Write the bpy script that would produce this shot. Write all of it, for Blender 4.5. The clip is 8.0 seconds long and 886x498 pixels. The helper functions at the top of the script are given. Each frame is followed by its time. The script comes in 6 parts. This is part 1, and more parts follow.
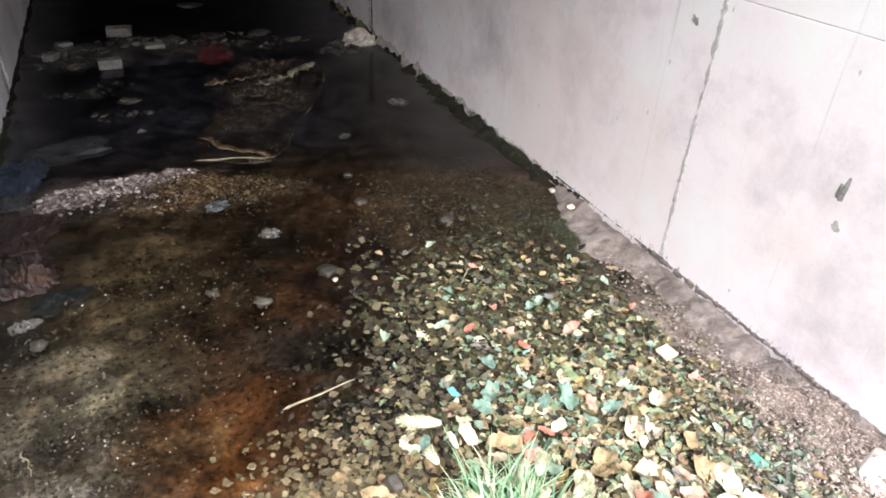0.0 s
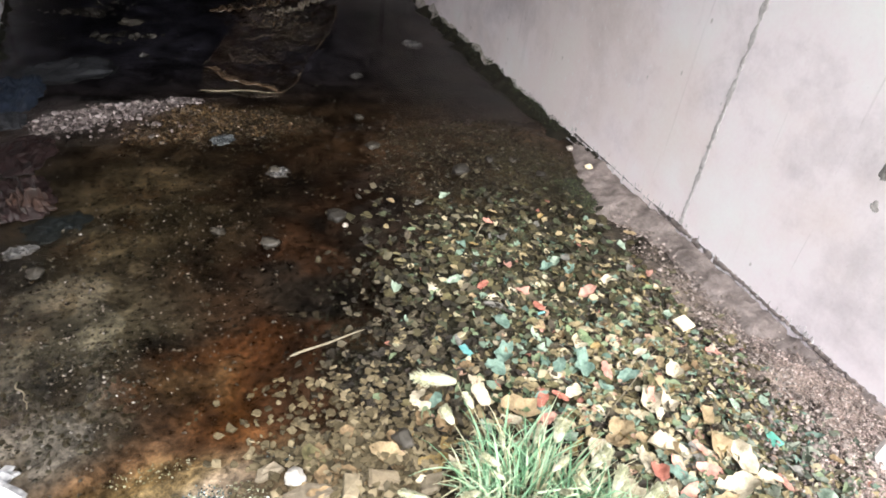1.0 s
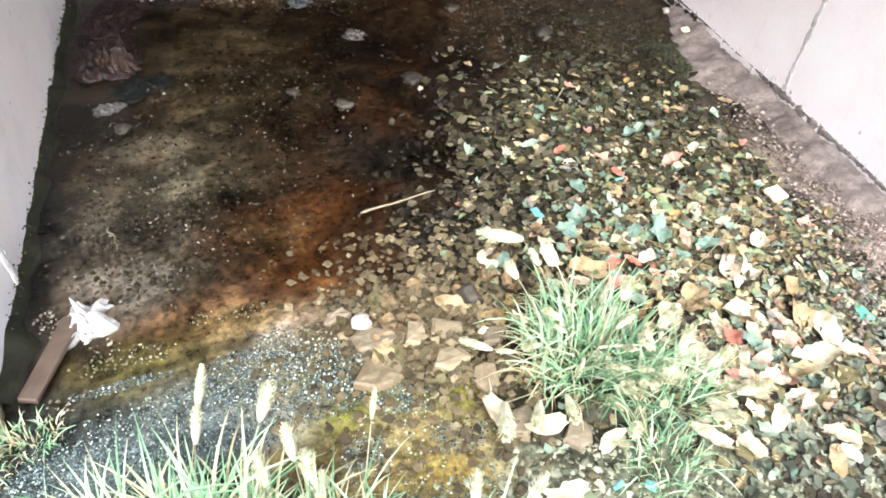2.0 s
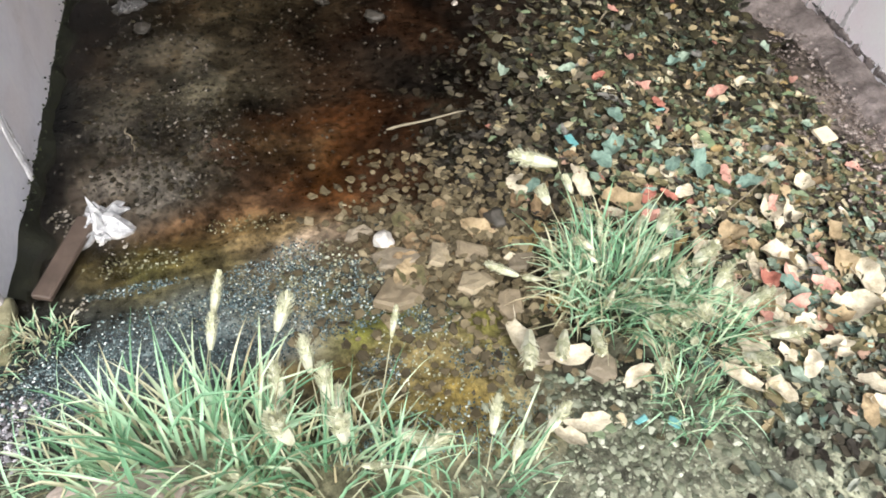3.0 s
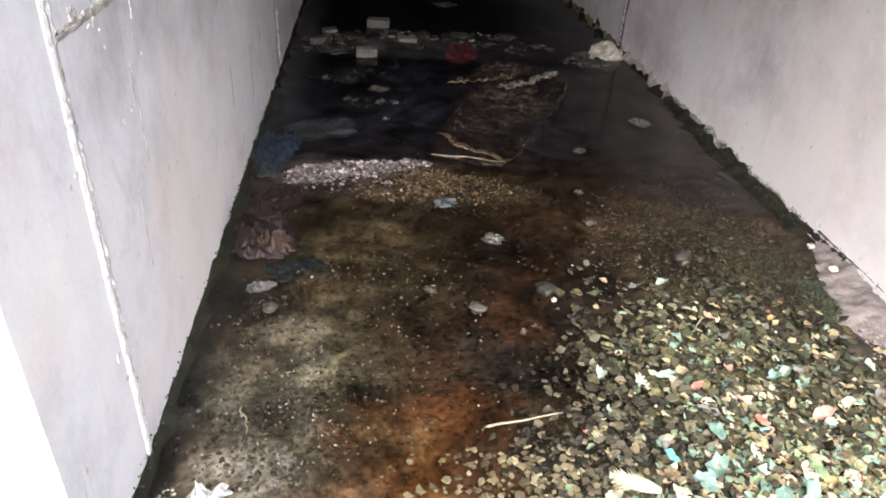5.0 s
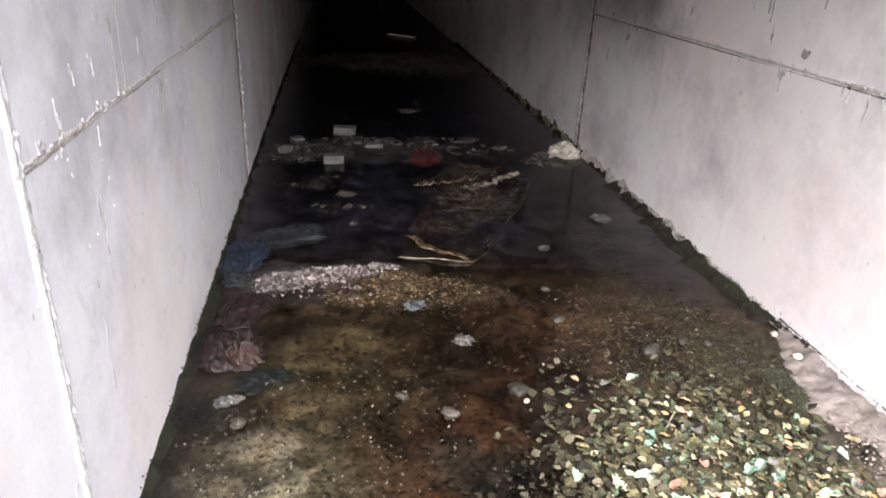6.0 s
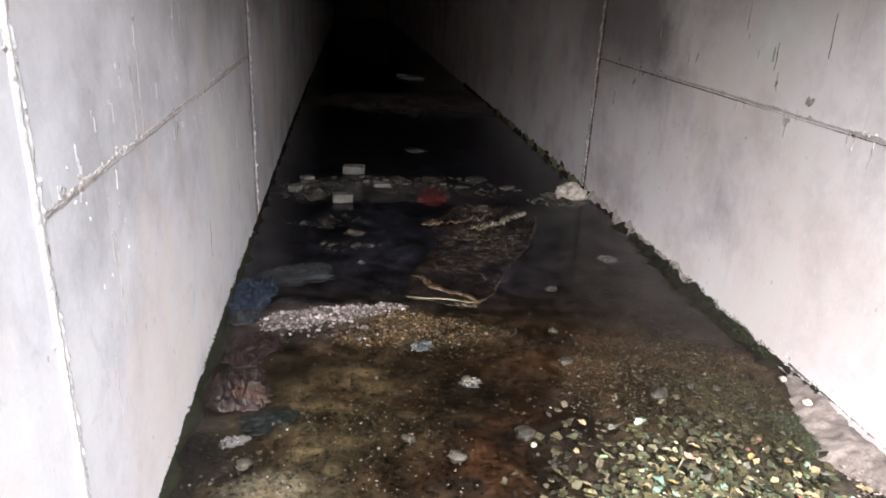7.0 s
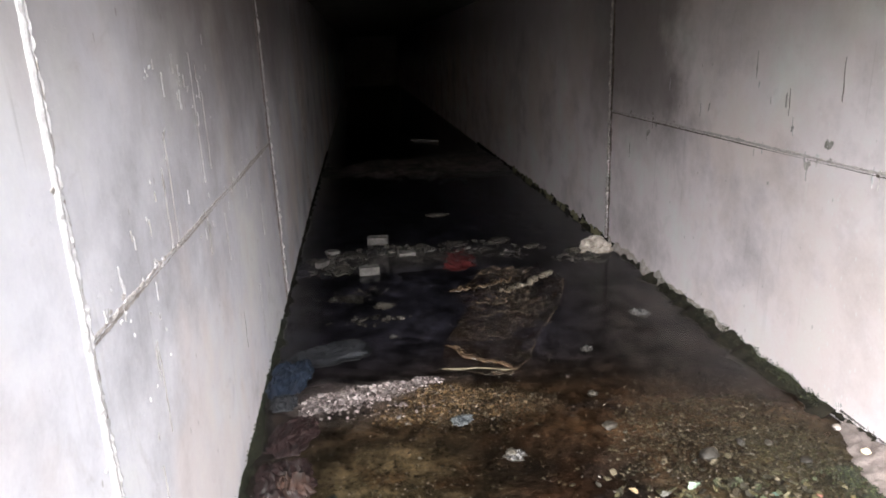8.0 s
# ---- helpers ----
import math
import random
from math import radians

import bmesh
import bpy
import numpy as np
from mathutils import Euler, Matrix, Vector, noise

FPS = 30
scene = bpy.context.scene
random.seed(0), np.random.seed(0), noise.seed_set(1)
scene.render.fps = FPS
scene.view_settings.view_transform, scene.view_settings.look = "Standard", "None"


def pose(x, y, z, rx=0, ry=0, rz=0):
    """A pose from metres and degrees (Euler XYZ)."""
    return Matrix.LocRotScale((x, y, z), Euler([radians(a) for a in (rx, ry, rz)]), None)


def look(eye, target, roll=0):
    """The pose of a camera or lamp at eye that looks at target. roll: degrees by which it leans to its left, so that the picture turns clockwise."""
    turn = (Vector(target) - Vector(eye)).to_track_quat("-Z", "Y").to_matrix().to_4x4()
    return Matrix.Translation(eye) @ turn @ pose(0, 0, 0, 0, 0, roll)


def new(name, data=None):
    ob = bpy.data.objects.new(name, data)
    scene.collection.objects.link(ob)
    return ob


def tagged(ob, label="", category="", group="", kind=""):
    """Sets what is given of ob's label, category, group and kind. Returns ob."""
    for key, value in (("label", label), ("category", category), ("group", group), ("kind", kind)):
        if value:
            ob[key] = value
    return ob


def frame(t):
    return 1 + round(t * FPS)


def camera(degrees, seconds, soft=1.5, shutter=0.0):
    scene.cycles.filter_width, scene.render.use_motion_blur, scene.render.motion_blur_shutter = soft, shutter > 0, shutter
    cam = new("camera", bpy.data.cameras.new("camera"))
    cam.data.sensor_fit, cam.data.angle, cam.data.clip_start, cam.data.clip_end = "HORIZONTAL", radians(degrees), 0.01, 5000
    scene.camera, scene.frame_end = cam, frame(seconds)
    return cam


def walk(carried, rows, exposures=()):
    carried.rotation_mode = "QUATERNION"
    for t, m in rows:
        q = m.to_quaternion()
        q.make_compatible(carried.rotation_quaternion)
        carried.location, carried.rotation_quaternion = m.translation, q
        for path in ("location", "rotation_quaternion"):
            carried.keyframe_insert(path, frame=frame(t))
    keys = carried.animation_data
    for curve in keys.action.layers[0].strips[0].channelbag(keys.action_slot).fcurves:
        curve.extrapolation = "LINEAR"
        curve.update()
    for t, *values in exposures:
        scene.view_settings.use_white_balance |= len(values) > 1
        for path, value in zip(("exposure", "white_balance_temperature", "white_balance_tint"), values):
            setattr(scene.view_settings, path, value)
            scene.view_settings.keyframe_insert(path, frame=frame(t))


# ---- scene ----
cam = camera(66.2, 8.0, soft=1.8)
PATH = [
    (0, (-0.664, 0.459, 1.721), (0.077, 1.986, 0.664), 3.4),
    (0.5, (-0.661, 0.53, 1.722), (0.129, 2.029, 0.659), 7.5),
    (1, (-0.727, 0.582, 1.658), (0.024, 2.018, 0.486), 8.3),
    (1.5, (-0.718, 0.549, 1.594), (-0.237, 1.972, 0.274), 3.7),
    (1.7, (-0.689, 0.534, 1.576), (-0.22, 1.907, 0.199), 3.8),
    (2.8, (-0.661, 0.514, 1.476), (-0.249, 1.742, -0.048), 4.6),
    (3, (-0.696, 0.545, 1.461), (-0.305, 1.744, -0.091), 6.8),
    (3.5, (-0.774, 0.564, 1.499), (-0.569, 1.909, 0.033), 5.1),
    (4, (-0.812, 0.6, 1.541), (-0.641, 2.04, 0.163), 5.7),
    (4.5, (-0.8, 0.644, 1.62), (-0.58, 2.217, 0.404), 5.2),
    (4.7, (-0.785, 0.644, 1.636), (-0.581, 2.27, 0.488), 4.4),
    (6, (-0.757, 0.639, 1.705), (-0.462, 2.442, 0.891), 2.8),
    (6.5, (-0.756, 0.645, 1.731), (-0.437, 2.493, 1.038), 2.1),
    (7, (-0.769, 0.629, 1.735), (-0.491, 2.475, 1.019), 3.1),
    (7.5, (-0.788, 0.64, 1.743), (-0.54, 2.506, 1.068), 1.8),
    (8, (-0.795, 0.645, 1.827), (-0.581, 2.551, 1.263), -2.3),
]
walk(cam, [(t, look(eye, target, roll)) for t, eye, target, roll in PATH], [(0, 2.35), (0.5, 2.05), (1, 2.1), (1.7, 2.55), (2.8, 1.65), (4, 1.68), (4.7, 2.42), (6, 2.92), (8, 3.0)])

import itertools

# ---- light ----
world = bpy.data.worlds.new("overcast_sky")
scene.world = world
world.use_nodes = True
wt = world.node_tree
wt.nodes.clear()
sky = wt.nodes.new("ShaderNodeTexSky")
sky.sky_type, sky.sun_disc = "NISHITA", False
sky.sun_elevation, sky.sun_rotation = radians(46), radians(184)
sky.dust_density = 4.0
grey = wt.nodes.new("ShaderNodeHueSaturation")
grey.inputs["Saturation"].default_value = 0.6
back = wt.nodes.new("ShaderNodeBackground")
back.inputs["Strength"].default_value = 0.08
wout = wt.nodes.new("ShaderNodeOutputWorld")
wt.links.new(sky.outputs[0], grey.inputs["Color"])
wt.links.new(grey.outputs[0], back.inputs["Color"])
wt.links.new(back.outputs[0], wout.inputs["Surface"])

sun_data = bpy.data.lights.new("sun", "SUN")
sun_data.energy, sun_data.angle, sun_data.color = 1.5, radians(62), (0.98, 0.99, 1.0)
sun = new("sun", sun_data)
sun.matrix_world = look((-0.8, -4.3, 5.45), (0.1, 1.2, 0.0))


# ---- materials ----
def shader(name, colour, rough=0.7, metal=0.0, spec=0.5):
    """A node material: the tree, its principled shader and a helper to link."""
    m = bpy.data.materials.new(name)
    m.use_nodes = True
    n = m.node_tree.nodes["Principled BSDF"]
    n.inputs["Base Color"].default_value = (*colour, 1)
    n.inputs["Roughness"].default_value = rough
    n.inputs["Metallic"].default_value = metal
    n.inputs["Specular IOR Level"].default_value = spec
    return m, m.node_tree, n


def world_coords(t, scale=(1, 1, 1)):
    g = t.nodes.new("ShaderNodeNewGeometry")
    k = t.nodes.new("ShaderNodeMapping")
    k.inputs["Scale"].default_value = scale
    t.links.new(g.outputs["Position"], k.inputs["Vector"])
    return k.outputs[0]


def noise_node(t, vec, scale, detail=6, rough=0.6, distort=0.0):
    n = t.nodes.new("ShaderNodeTexNoise")
    n.inputs["Scale"].default_value, n.inputs["Detail"].default_value = scale, detail
    n.inputs["Roughness"].default_value, n.inputs["Distortion"].default_value = rough, distort
    t.links.new(vec, n.inputs["Vector"])
    return n.outputs["Fac"]


def ramp(t, fac, stops, mode="LINEAR"):
    r = t.nodes.new("ShaderNodeValToRGB")
    r.color_ramp.interpolation = mode
    e = r.color_ramp.elements
    while len(e) < len(stops):
        e.new(0.5)
    for el, (p, c) in zip(e, stops):
        el.position, el.color = p, (*c, 1) if len(c) == 3 else c
    t.links.new(fac, r.inputs["Fac"])
    return r.outputs["Color"]


def span(t, fac, a, b, lo=0.0, hi=1.0):
    m = t.nodes.new("ShaderNodeMapRange")
    m.interpolation_type = "SMOOTHSTEP"
    for i, v in enumerate((a, b, lo, hi)):
        m.inputs[i + 1].default_value = v
    t.links.new(fac, m.inputs[0])
    return m.outputs[0]


def blend(t, fac, a, b, mode="MIX"):
    m = t.nodes.new("ShaderNodeMix")
    m.data_type, m.blend_type = "RGBA", mode
    for value, i in ((fac, 0), (a, 6), (b, 7)):
        if isinstance(value, (int, float)):
            m.inputs[i].default_value = value
        elif isinstance(value, tuple):
            m.inputs[i].default_value = (*value, 1)
        else:
            t.links.new(value, m.inputs[i])
    return m.outputs[2]


def math_node(t, op, a, b):
    m = t.nodes.new("ShaderNodeMath")
    m.operation = op
    for i, v in enumerate((a, b)):
        if isinstance(v, (int, float)):
            m.inputs[i].default_value = v
        else:
            t.links.new(v, m.inputs[i])
    return m.outputs[0]


def bump(t, n, height, strength=0.4, dist=0.01):
    b = t.nodes.new("ShaderNodeBump")
    b.inputs["Strength"].default_value, b.inputs["Distance"].default_value = strength, dist
    t.links.new(height, b.inputs["Height"])
    t.links.new(b.outputs[0], n.inputs["Normal"])


def island(t, kind="island"):
    if kind == "island":
        return t.nodes.new("ShaderNodeNewGeometry").outputs["Random Per Island"]
    return t.nodes.new("ShaderNodeObjectInfo").outputs["Random"]


def concrete(name, tint, soot_shade, grime=1.0, smoke_shade=0.7):
    """Form-cast concrete: blotches, vertical run marks, pinholes, fine grain."""
    m, t, n = shader(name, tint, 0.85, spec=0.25)
    w = world_coords(t)
    blotch = noise_node(t, w, 1.3, 8, 0.65)
    streak = noise_node(t, world_coords(t, (9, 9, 0.7)), 1.0, 7, 0.65)
    fine = noise_node(t, w, 60, 4, 0.7)
    mid = noise_node(t, w, 7, 6, 0.7, 0.6)
    d = tuple(c * 0.66 for c in tint)
    l = tuple(min(0.86, c * 1.16) for c in tint)
    col = ramp(t, blotch, [(0.32, d), (0.5, tint), (0.66, l)])
    cloud = noise_node(t, w, 3.1, 9, 0.72, 1.2)
    col = blend(t, span(t, cloud, 0.55, 0.72, 0, 0.55 * grime), col, (0.50, 0.475, 0.47))
    col = blend(t, span(t, streak, 0.60, 0.74, 0, 0.4 * grime), col, (0.46, 0.44, 0.43))
    drip = noise_node(t, world_coords(t, (34, 34, 0.9)), 1.0, 5, 0.6)
    col = blend(t, span(t, drip, 0.645, 0.72, 0, 0.24), col, (0.25, 0.235, 0.22))
    chalk = noise_node(t, world_coords(t, (24, 24, 2.2)), 1.0, 6, 0.7)
    col = blend(t, span(t, chalk, 0.62, 0.70, 0, 0.5), col, (0.86, 0.85, 0.85))
    col = blend(t, span(t, mid, 0.60, 0.75, 0, 0.4), col, (0.82, 0.80, 0.80))
    col = blend(t, span(t, mid, 0.40, 0.25, 0, 0.45 * grime), col, (0.50, 0.455, 0.41))
    warm = noise_node(t, w, 0.9, 4)
    col = blend(t, span(t, warm, 0.46, 0.66, 0, 0.45), col, (0.80, 0.68, 0.63))
    col = blend(t, 0.25, col, ramp(t, fine, [(0.3, (0.36, 0.36, 0.36)), (0.7, (0.68, 0.68, 0.68))]), "OVERLAY")
    # chips and dabs, taller than wide
    chip = t.nodes.new("ShaderNodeTexVoronoi")
    chip.inputs["Scale"].default_value = 1.0
    t.links.new(world_coords(t, (30, 30, 14)), chip.inputs["Vector"])
    pick = t.nodes.new("ShaderNodeSeparateColor")
    t.links.new(chip.outputs["Color"], pick.inputs[0])
    wobble = math_node(t, "ADD", chip.outputs["Distance"], math_node(t, "MULTIPLY", math_node(t, "SUBTRACT", fine, 0.5), 0.35))
    spot = span(t, wobble, 0.20, 0.10)
    col = blend(t, math_node(t, "MULTIPLY", spot, span(t, pick.outputs[0], 0.80, 0.84, 0, 0.6)), col, (0.86, 0.85, 0.85))
    col = blend(t, math_node(t, "MULTIPLY", spot, span(t, pick.outputs[1], 0.955, 0.97, 0, 0.6)), col, (0.34, 0.31, 0.29))
    # a smoke stain that climbs beside the joint; on the left it paints shade
    near, core, far, edge, low, high, amount = soot_shade
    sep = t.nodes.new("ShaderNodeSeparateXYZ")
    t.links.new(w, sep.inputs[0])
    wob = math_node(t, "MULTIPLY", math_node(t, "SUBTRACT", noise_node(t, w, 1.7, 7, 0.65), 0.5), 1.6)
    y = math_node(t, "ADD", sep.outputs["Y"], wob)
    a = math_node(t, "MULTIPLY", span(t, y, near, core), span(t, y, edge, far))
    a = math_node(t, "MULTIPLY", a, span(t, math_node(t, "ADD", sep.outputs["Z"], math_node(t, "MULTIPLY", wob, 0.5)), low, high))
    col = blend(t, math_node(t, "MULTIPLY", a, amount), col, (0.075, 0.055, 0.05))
    # a thinner patchy brown film, painting the roof's shade on the upper walls
    reach = math_node(t, "ADD", sep.outputs["Z"], math_node(t, "MULTIPLY", wob, 0.55))
    film = math_node(t, "MULTIPLY", span(t, reach, 1.25, 2.3), span(t, blotch, 0.30, 0.56, 0.45, 1.0))
    col = blend(t, math_node(t, "MULTIPLY", film, smoke_shade), col, (0.19, 0.165, 0.16))
    t.links.new(col, n.inputs["Base Color"])
    pits = t.nodes.new("ShaderNodeTexVoronoi")
    pits.inputs["Scale"].default_value = 26
    t.links.new(w, pits.inputs["Vector"])
    hole = span(t, pits.outputs["Distance"], 0.0, 0.13)
    h = math_node(t, "ADD", math_node(t, "MULTIPLY", fine, 0.25), math_node(t, "MULTIPLY", mid, 0.8))
    h = math_node(t, "ADD", h, math_node(t, "MULTIPLY", hole, 0.5))
    bump(t, n, h, 0.35, 0.006)
    t.links.new(span(t, mid, 0.3, 0.7, 0.75, 0.95), n.inputs["Roughness"])
    return m


def varied(name, stops, rough=0.6, kind="island", grain=40.0, bumpy=0.3, spec=0.5, bdist=0.003, soft=0.0):
    """A colour per piece from a ramp, mottled, with fine relief."""
    m, t, n = shader(name, stops[0][1], rough, spec=spec)
    base = ramp(t, island(t, kind), stops, "CONSTANT")
    g = noise_node(t, world_coords(t), grain, 5, 0.65)
    col = blend(t, 0.5, base, ramp(t, g, [(0.3, (0.22, 0.22, 0.22)), (0.7, (0.78, 0.78, 0.78))]), "OVERLAY")
    t.links.new(col, n.inputs["Base Color"])
    bump(t, n, g, bumpy, bdist)
    if soft:
        t2, mix = t.nodes.new("ShaderNodeBsdfTranslucent"), t.nodes.new("ShaderNodeMixShader")
        mix.inputs[0].default_value = soft
        t.links.new(col, t2.inputs["Color"])
        t.links.new(n.outputs[0], mix.inputs[1])
        t.links.new(t2.outputs[0], mix.inputs[2])
        t.links.new(mix.outputs[0], t.nodes["Material Output"].inputs["Surface"])
    return m


def plain(name, a, b, rough=0.6, grain=12.0, bumpy=0.3, spec=0.5, metal=0.0, bdist=0.004, stretch=(1, 1, 1)):
    """Two mottled colours with relief."""
    m, t, n = shader(name, a, rough, metal, spec)
    w = world_coords(t, stretch)
    g = noise_node(t, w, grain, 7, 0.65)
    f = noise_node(t, w, grain * 7, 4, 0.6)
    col = blend(t, 0.3, ramp(t, g, [(0.33, a), (0.67, b)]), ramp(t, f, [(0.3, (0.25, 0.25, 0.25)), (0.7, (0.75, 0.75, 0.75))]), "OVERLAY")
    t.links.new(col, n.inputs["Base Color"])
    bump(t, n, math_node(t, "ADD", g, math_node(t, "MULTIPLY", f, 0.4)), bumpy, bdist)
    t.links.new(span(t, g, 0.3, 0.7, max(0.02, rough - 0.12), min(1, rough + 0.12)), n.inputs["Roughness"])
    return m


def mud_material():
    m, t, n = shader("wet_sediment", (0.1, 0.08, 0.05), 0.5, spec=0.18)
    a = t.nodes.new("ShaderNodeVertexColor")
    a.layer_name = "sediment_shade"
    w = world_coords(t)
    g1, g2, g3 = noise_node(t, w, 6, 8, 0.7, 0.5), noise_node(t, w, 45, 5, 0.7), noise_node(t, w, 170, 3, 0.6)
    g0 = noise_node(t, w, 2.4, 7, 0.7, 1.0)
    k = math_node(t, "MULTIPLY", span(t, g0, 0.34, 0.66, 0.35, 1.7), span(t, g1, 0.3, 0.7, 0.3, 1.85))
    k = math_node(t, "MULTIPLY", k, span(t, g2, 0.32, 0.7, 0.5, 1.7))
    scaled = t.nodes.new("ShaderNodeVectorMath")
    scaled.operation = "SCALE"
    t.links.new(a.outputs["Color"], scaled.inputs[0])
    t.links.new(k, scaled.inputs["Scale"])
    col = scaled.outputs[0]
    t.links.new(col, n.inputs["Base Color"])
    h = math_node(t, "ADD", math_node(t, "MULTIPLY", g1, 0.8), math_node(t, "MULTIPLY", g2, 0.6))
    h = math_node(t, "ADD", h, math_node(t, "MULTIPLY", g3, 0.25))
    bump(t, n, h, 0.7, 0.012)
    t.links.new(span(t, g2, 0.35, 0.65, 0.25, 0.65), n.inputs["Roughness"])
    return m


def water_material():
    """Shallow brown water: a tinted clear sheet with a faint ripple."""
    m = bpy.data.materials.new("shallow_brown_water")
    m.use_nodes = True
    t = m.node_tree
    t.nodes.clear()
    out = t.nodes.new("ShaderNodeOutputMaterial")
    clear, gloss = t.nodes.new("ShaderNodeBsdfTransparent"), t.nodes.new("ShaderNodeBsdfGlossy")
    clear.inputs["Color"].default_value = (0.93, 0.89, 0.84, 1)
    gloss.inputs["Roughness"].default_value = 0.09
    fres, mix = t.nodes.new("ShaderNodeFresnel"), t.nodes.new("ShaderNodeMixShader")
    fres.inputs["IOR"].default_value = 1.33
    b = t.nodes.new("ShaderNodeBump")
    b.inputs["Strength"].default_value, b.inputs["Distance"].default_value = 0.05, 0.004
    w = world_coords(t)
    t.links.new(noise_node(t, w, 5, 2, 0.5, 0.4), b.inputs["Height"])
    t.links.new(b.outputs[0], gloss.inputs["Normal"])
    t.links.new(b.outputs[0], fres.inputs["Normal"])
    t.links.new(fres.outputs[0], mix.inputs[0])
    t.links.new(clear.outputs[0], mix.inputs[1])
    t.links.new(gloss.outputs[0], mix.inputs[2])
    t.links.new(mix.outputs[0], out.inputs["Surface"])
    return m


def film_material(name, tint, amount, rough=0.2):
    """Thin crumpled plastic: partly clear, glossy, with highlights painted along fine creases."""
    m, t, n = shader(name, tint, rough, spec=1.0)
    w = world_coords(t)
    g = noise_node(t, w, 11, 8, 0.75, 1.5)
    c = noise_node(t, w, 42, 6, 0.75, 2.0)
    t.links.new(ramp(t, g, [(0.3, tuple(c * 0.5 for c in tint)), (0.55, tint), (0.72, tuple(min(1, c * 1.8) for c in tint))]), n.inputs["Base Color"])
    ridge = math_node(t, "ABSOLUTE", math_node(t, "SUBTRACT", noise_node(t, w, 7, 3, 0.5, 1.4), 0.5), 0.0)
    fold = math_node(t, "ABSOLUTE", math_node(t, "SUBTRACT", noise_node(t, w, 17, 3, 0.5, 1.4), 0.5), 0.0)
    crease_glint = math_node(t, "MAXIMUM", span(t, ridge, 0.022, 0.0), math_node(t, "MULTIPLY", span(t, fold, 0.03, 0.0), 0.7))
    crease_glint = math_node(t, "MULTIPLY", crease_glint, span(t, noise_node(t, w, 2.6, 3, 0.5), 0.43, 0.56))
    body = span(t, noise_node(t, w, 5.5, 5, 0.6, 1.2), 0.40, 0.66, amount * 0.15, min(1, amount * 2.0))
    t.links.new(math_node(t, "MAXIMUM", body, math_node(t, "MULTIPLY", crease_glint, 0.85)), n.inputs["Alpha"])
    # pale tan on the fold lines paints the highlights of crinkled film
    pale = blend(t, crease_glint, n.inputs["Base Color"].links[0].from_socket, (0.25, 0.185, 0.13))
    t.links.new(pale, n.inputs["Base Color"])
    bump(t, n, math_node(t, "ADD", g, math_node(t, "MULTIPLY", c, 0.25)), 1.0, 0.03)
    return m


# left wall: stain and film darken its upper part as painted shade
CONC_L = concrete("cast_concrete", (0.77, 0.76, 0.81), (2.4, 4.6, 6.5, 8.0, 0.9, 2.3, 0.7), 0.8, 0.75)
# right wall: the stain also reaches past the joint, darkening the far panel
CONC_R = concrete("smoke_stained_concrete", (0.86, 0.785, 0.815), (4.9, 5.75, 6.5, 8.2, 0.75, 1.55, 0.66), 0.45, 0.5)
CONC_RAW = plain("raw_concrete", (0.36, 0.33, 0.30), (0.55, 0.51, 0.48), 0.9, 9, 0.5)
# dark tone stands in for shade on the unseen roof and end wall
CEILING = plain("shade_dark_concrete", (0.09, 0.085, 0.08), (0.20, 0.19, 0.18), 0.9, 6, 0.5)
FOOTING = plain("mossy_concrete", (0.11, 0.105, 0.05), (0.27, 0.25, 0.155), 0.9, 14, 0.7, bdist=0.01)
MORTAR = plain("lumpy_mortar", (0.55, 0.53, 0.53), (0.80, 0.785, 0.79), 0.9, 30, 0.6)
MORTAR_SOFT = plain("wall_grey_mortar", (0.46, 0.445, 0.45), (0.74, 0.725, 0.74), 0.9, 12, 0.6)
MORTAR_FLUSH = plain("flush_mortar", (0.36, 0.335, 0.33), (0.66, 0.63, 0.63), 0.9, 26, 0.6)
MORTAR_DARK = plain("grimy_mortar", (0.22, 0.19, 0.17), (0.52, 0.48, 0.45), 0.9, 22, 0.6)
MORTAR_MID = plain("greyish_mortar", (0.30, 0.27, 0.26), (0.62, 0.58, 0.56), 0.9, 25, 0.7)
RUST_CRUST = plain("rust_brown_crust", (0.045, 0.034, 0.028), (0.17, 0.13, 0.11), 0.85, 20, 0.6)
PINK_STAIN = plain("pinkish_brown_stain", (0.27, 0.215, 0.205), (0.50, 0.43, 0.42), 0.9, 5, 0.5)
CRACK = plain("dirty_crack", (0.03, 0.026, 0.024), (0.13, 0.115, 0.11), 0.9, 25, 0.6)
LEDGE = plain("sandy_concrete", (0.080, 0.064, 0.057), (0.26, 0.22, 0.205), 0.85, 11, 0.9, bdist=0.016)
MUD = mud_material()
WATER = water_material()
CRUST = plain("black_mud_crust", (0.007, 0.006, 0.005), (0.028, 0.025, 0.017), 0.85, 30, 0.8, spec=0.15)
SLIME = plain("dark_green_slime", (0.006, 0.0065, 0.004), (0.019, 0.020, 0.011), 0.7, 22, 0.8, spec=0.3)
MOSS = varied("green_moss", [(0, (0.008, 0.010, 0.005)), (0.35, (0.017, 0.023, 0.008)), (0.65, (0.030, 0.037, 0.013)), (0.90, (0.075, 0.082, 0.034))], 0.85)
# the palest pebble tones paint glints on the wet gravel
GRAVEL_WET = varied("wet_grey_gravel", [(0, (0.022, 0.036, 0.040)), (0.30, (0.055, 0.088, 0.092)), (0.58, (0.12, 0.17, 0.175)), (0.82, (0.24, 0.31, 0.30)), (0.95, (0.60, 0.66, 0.63))], 0.18, spec=0.8)
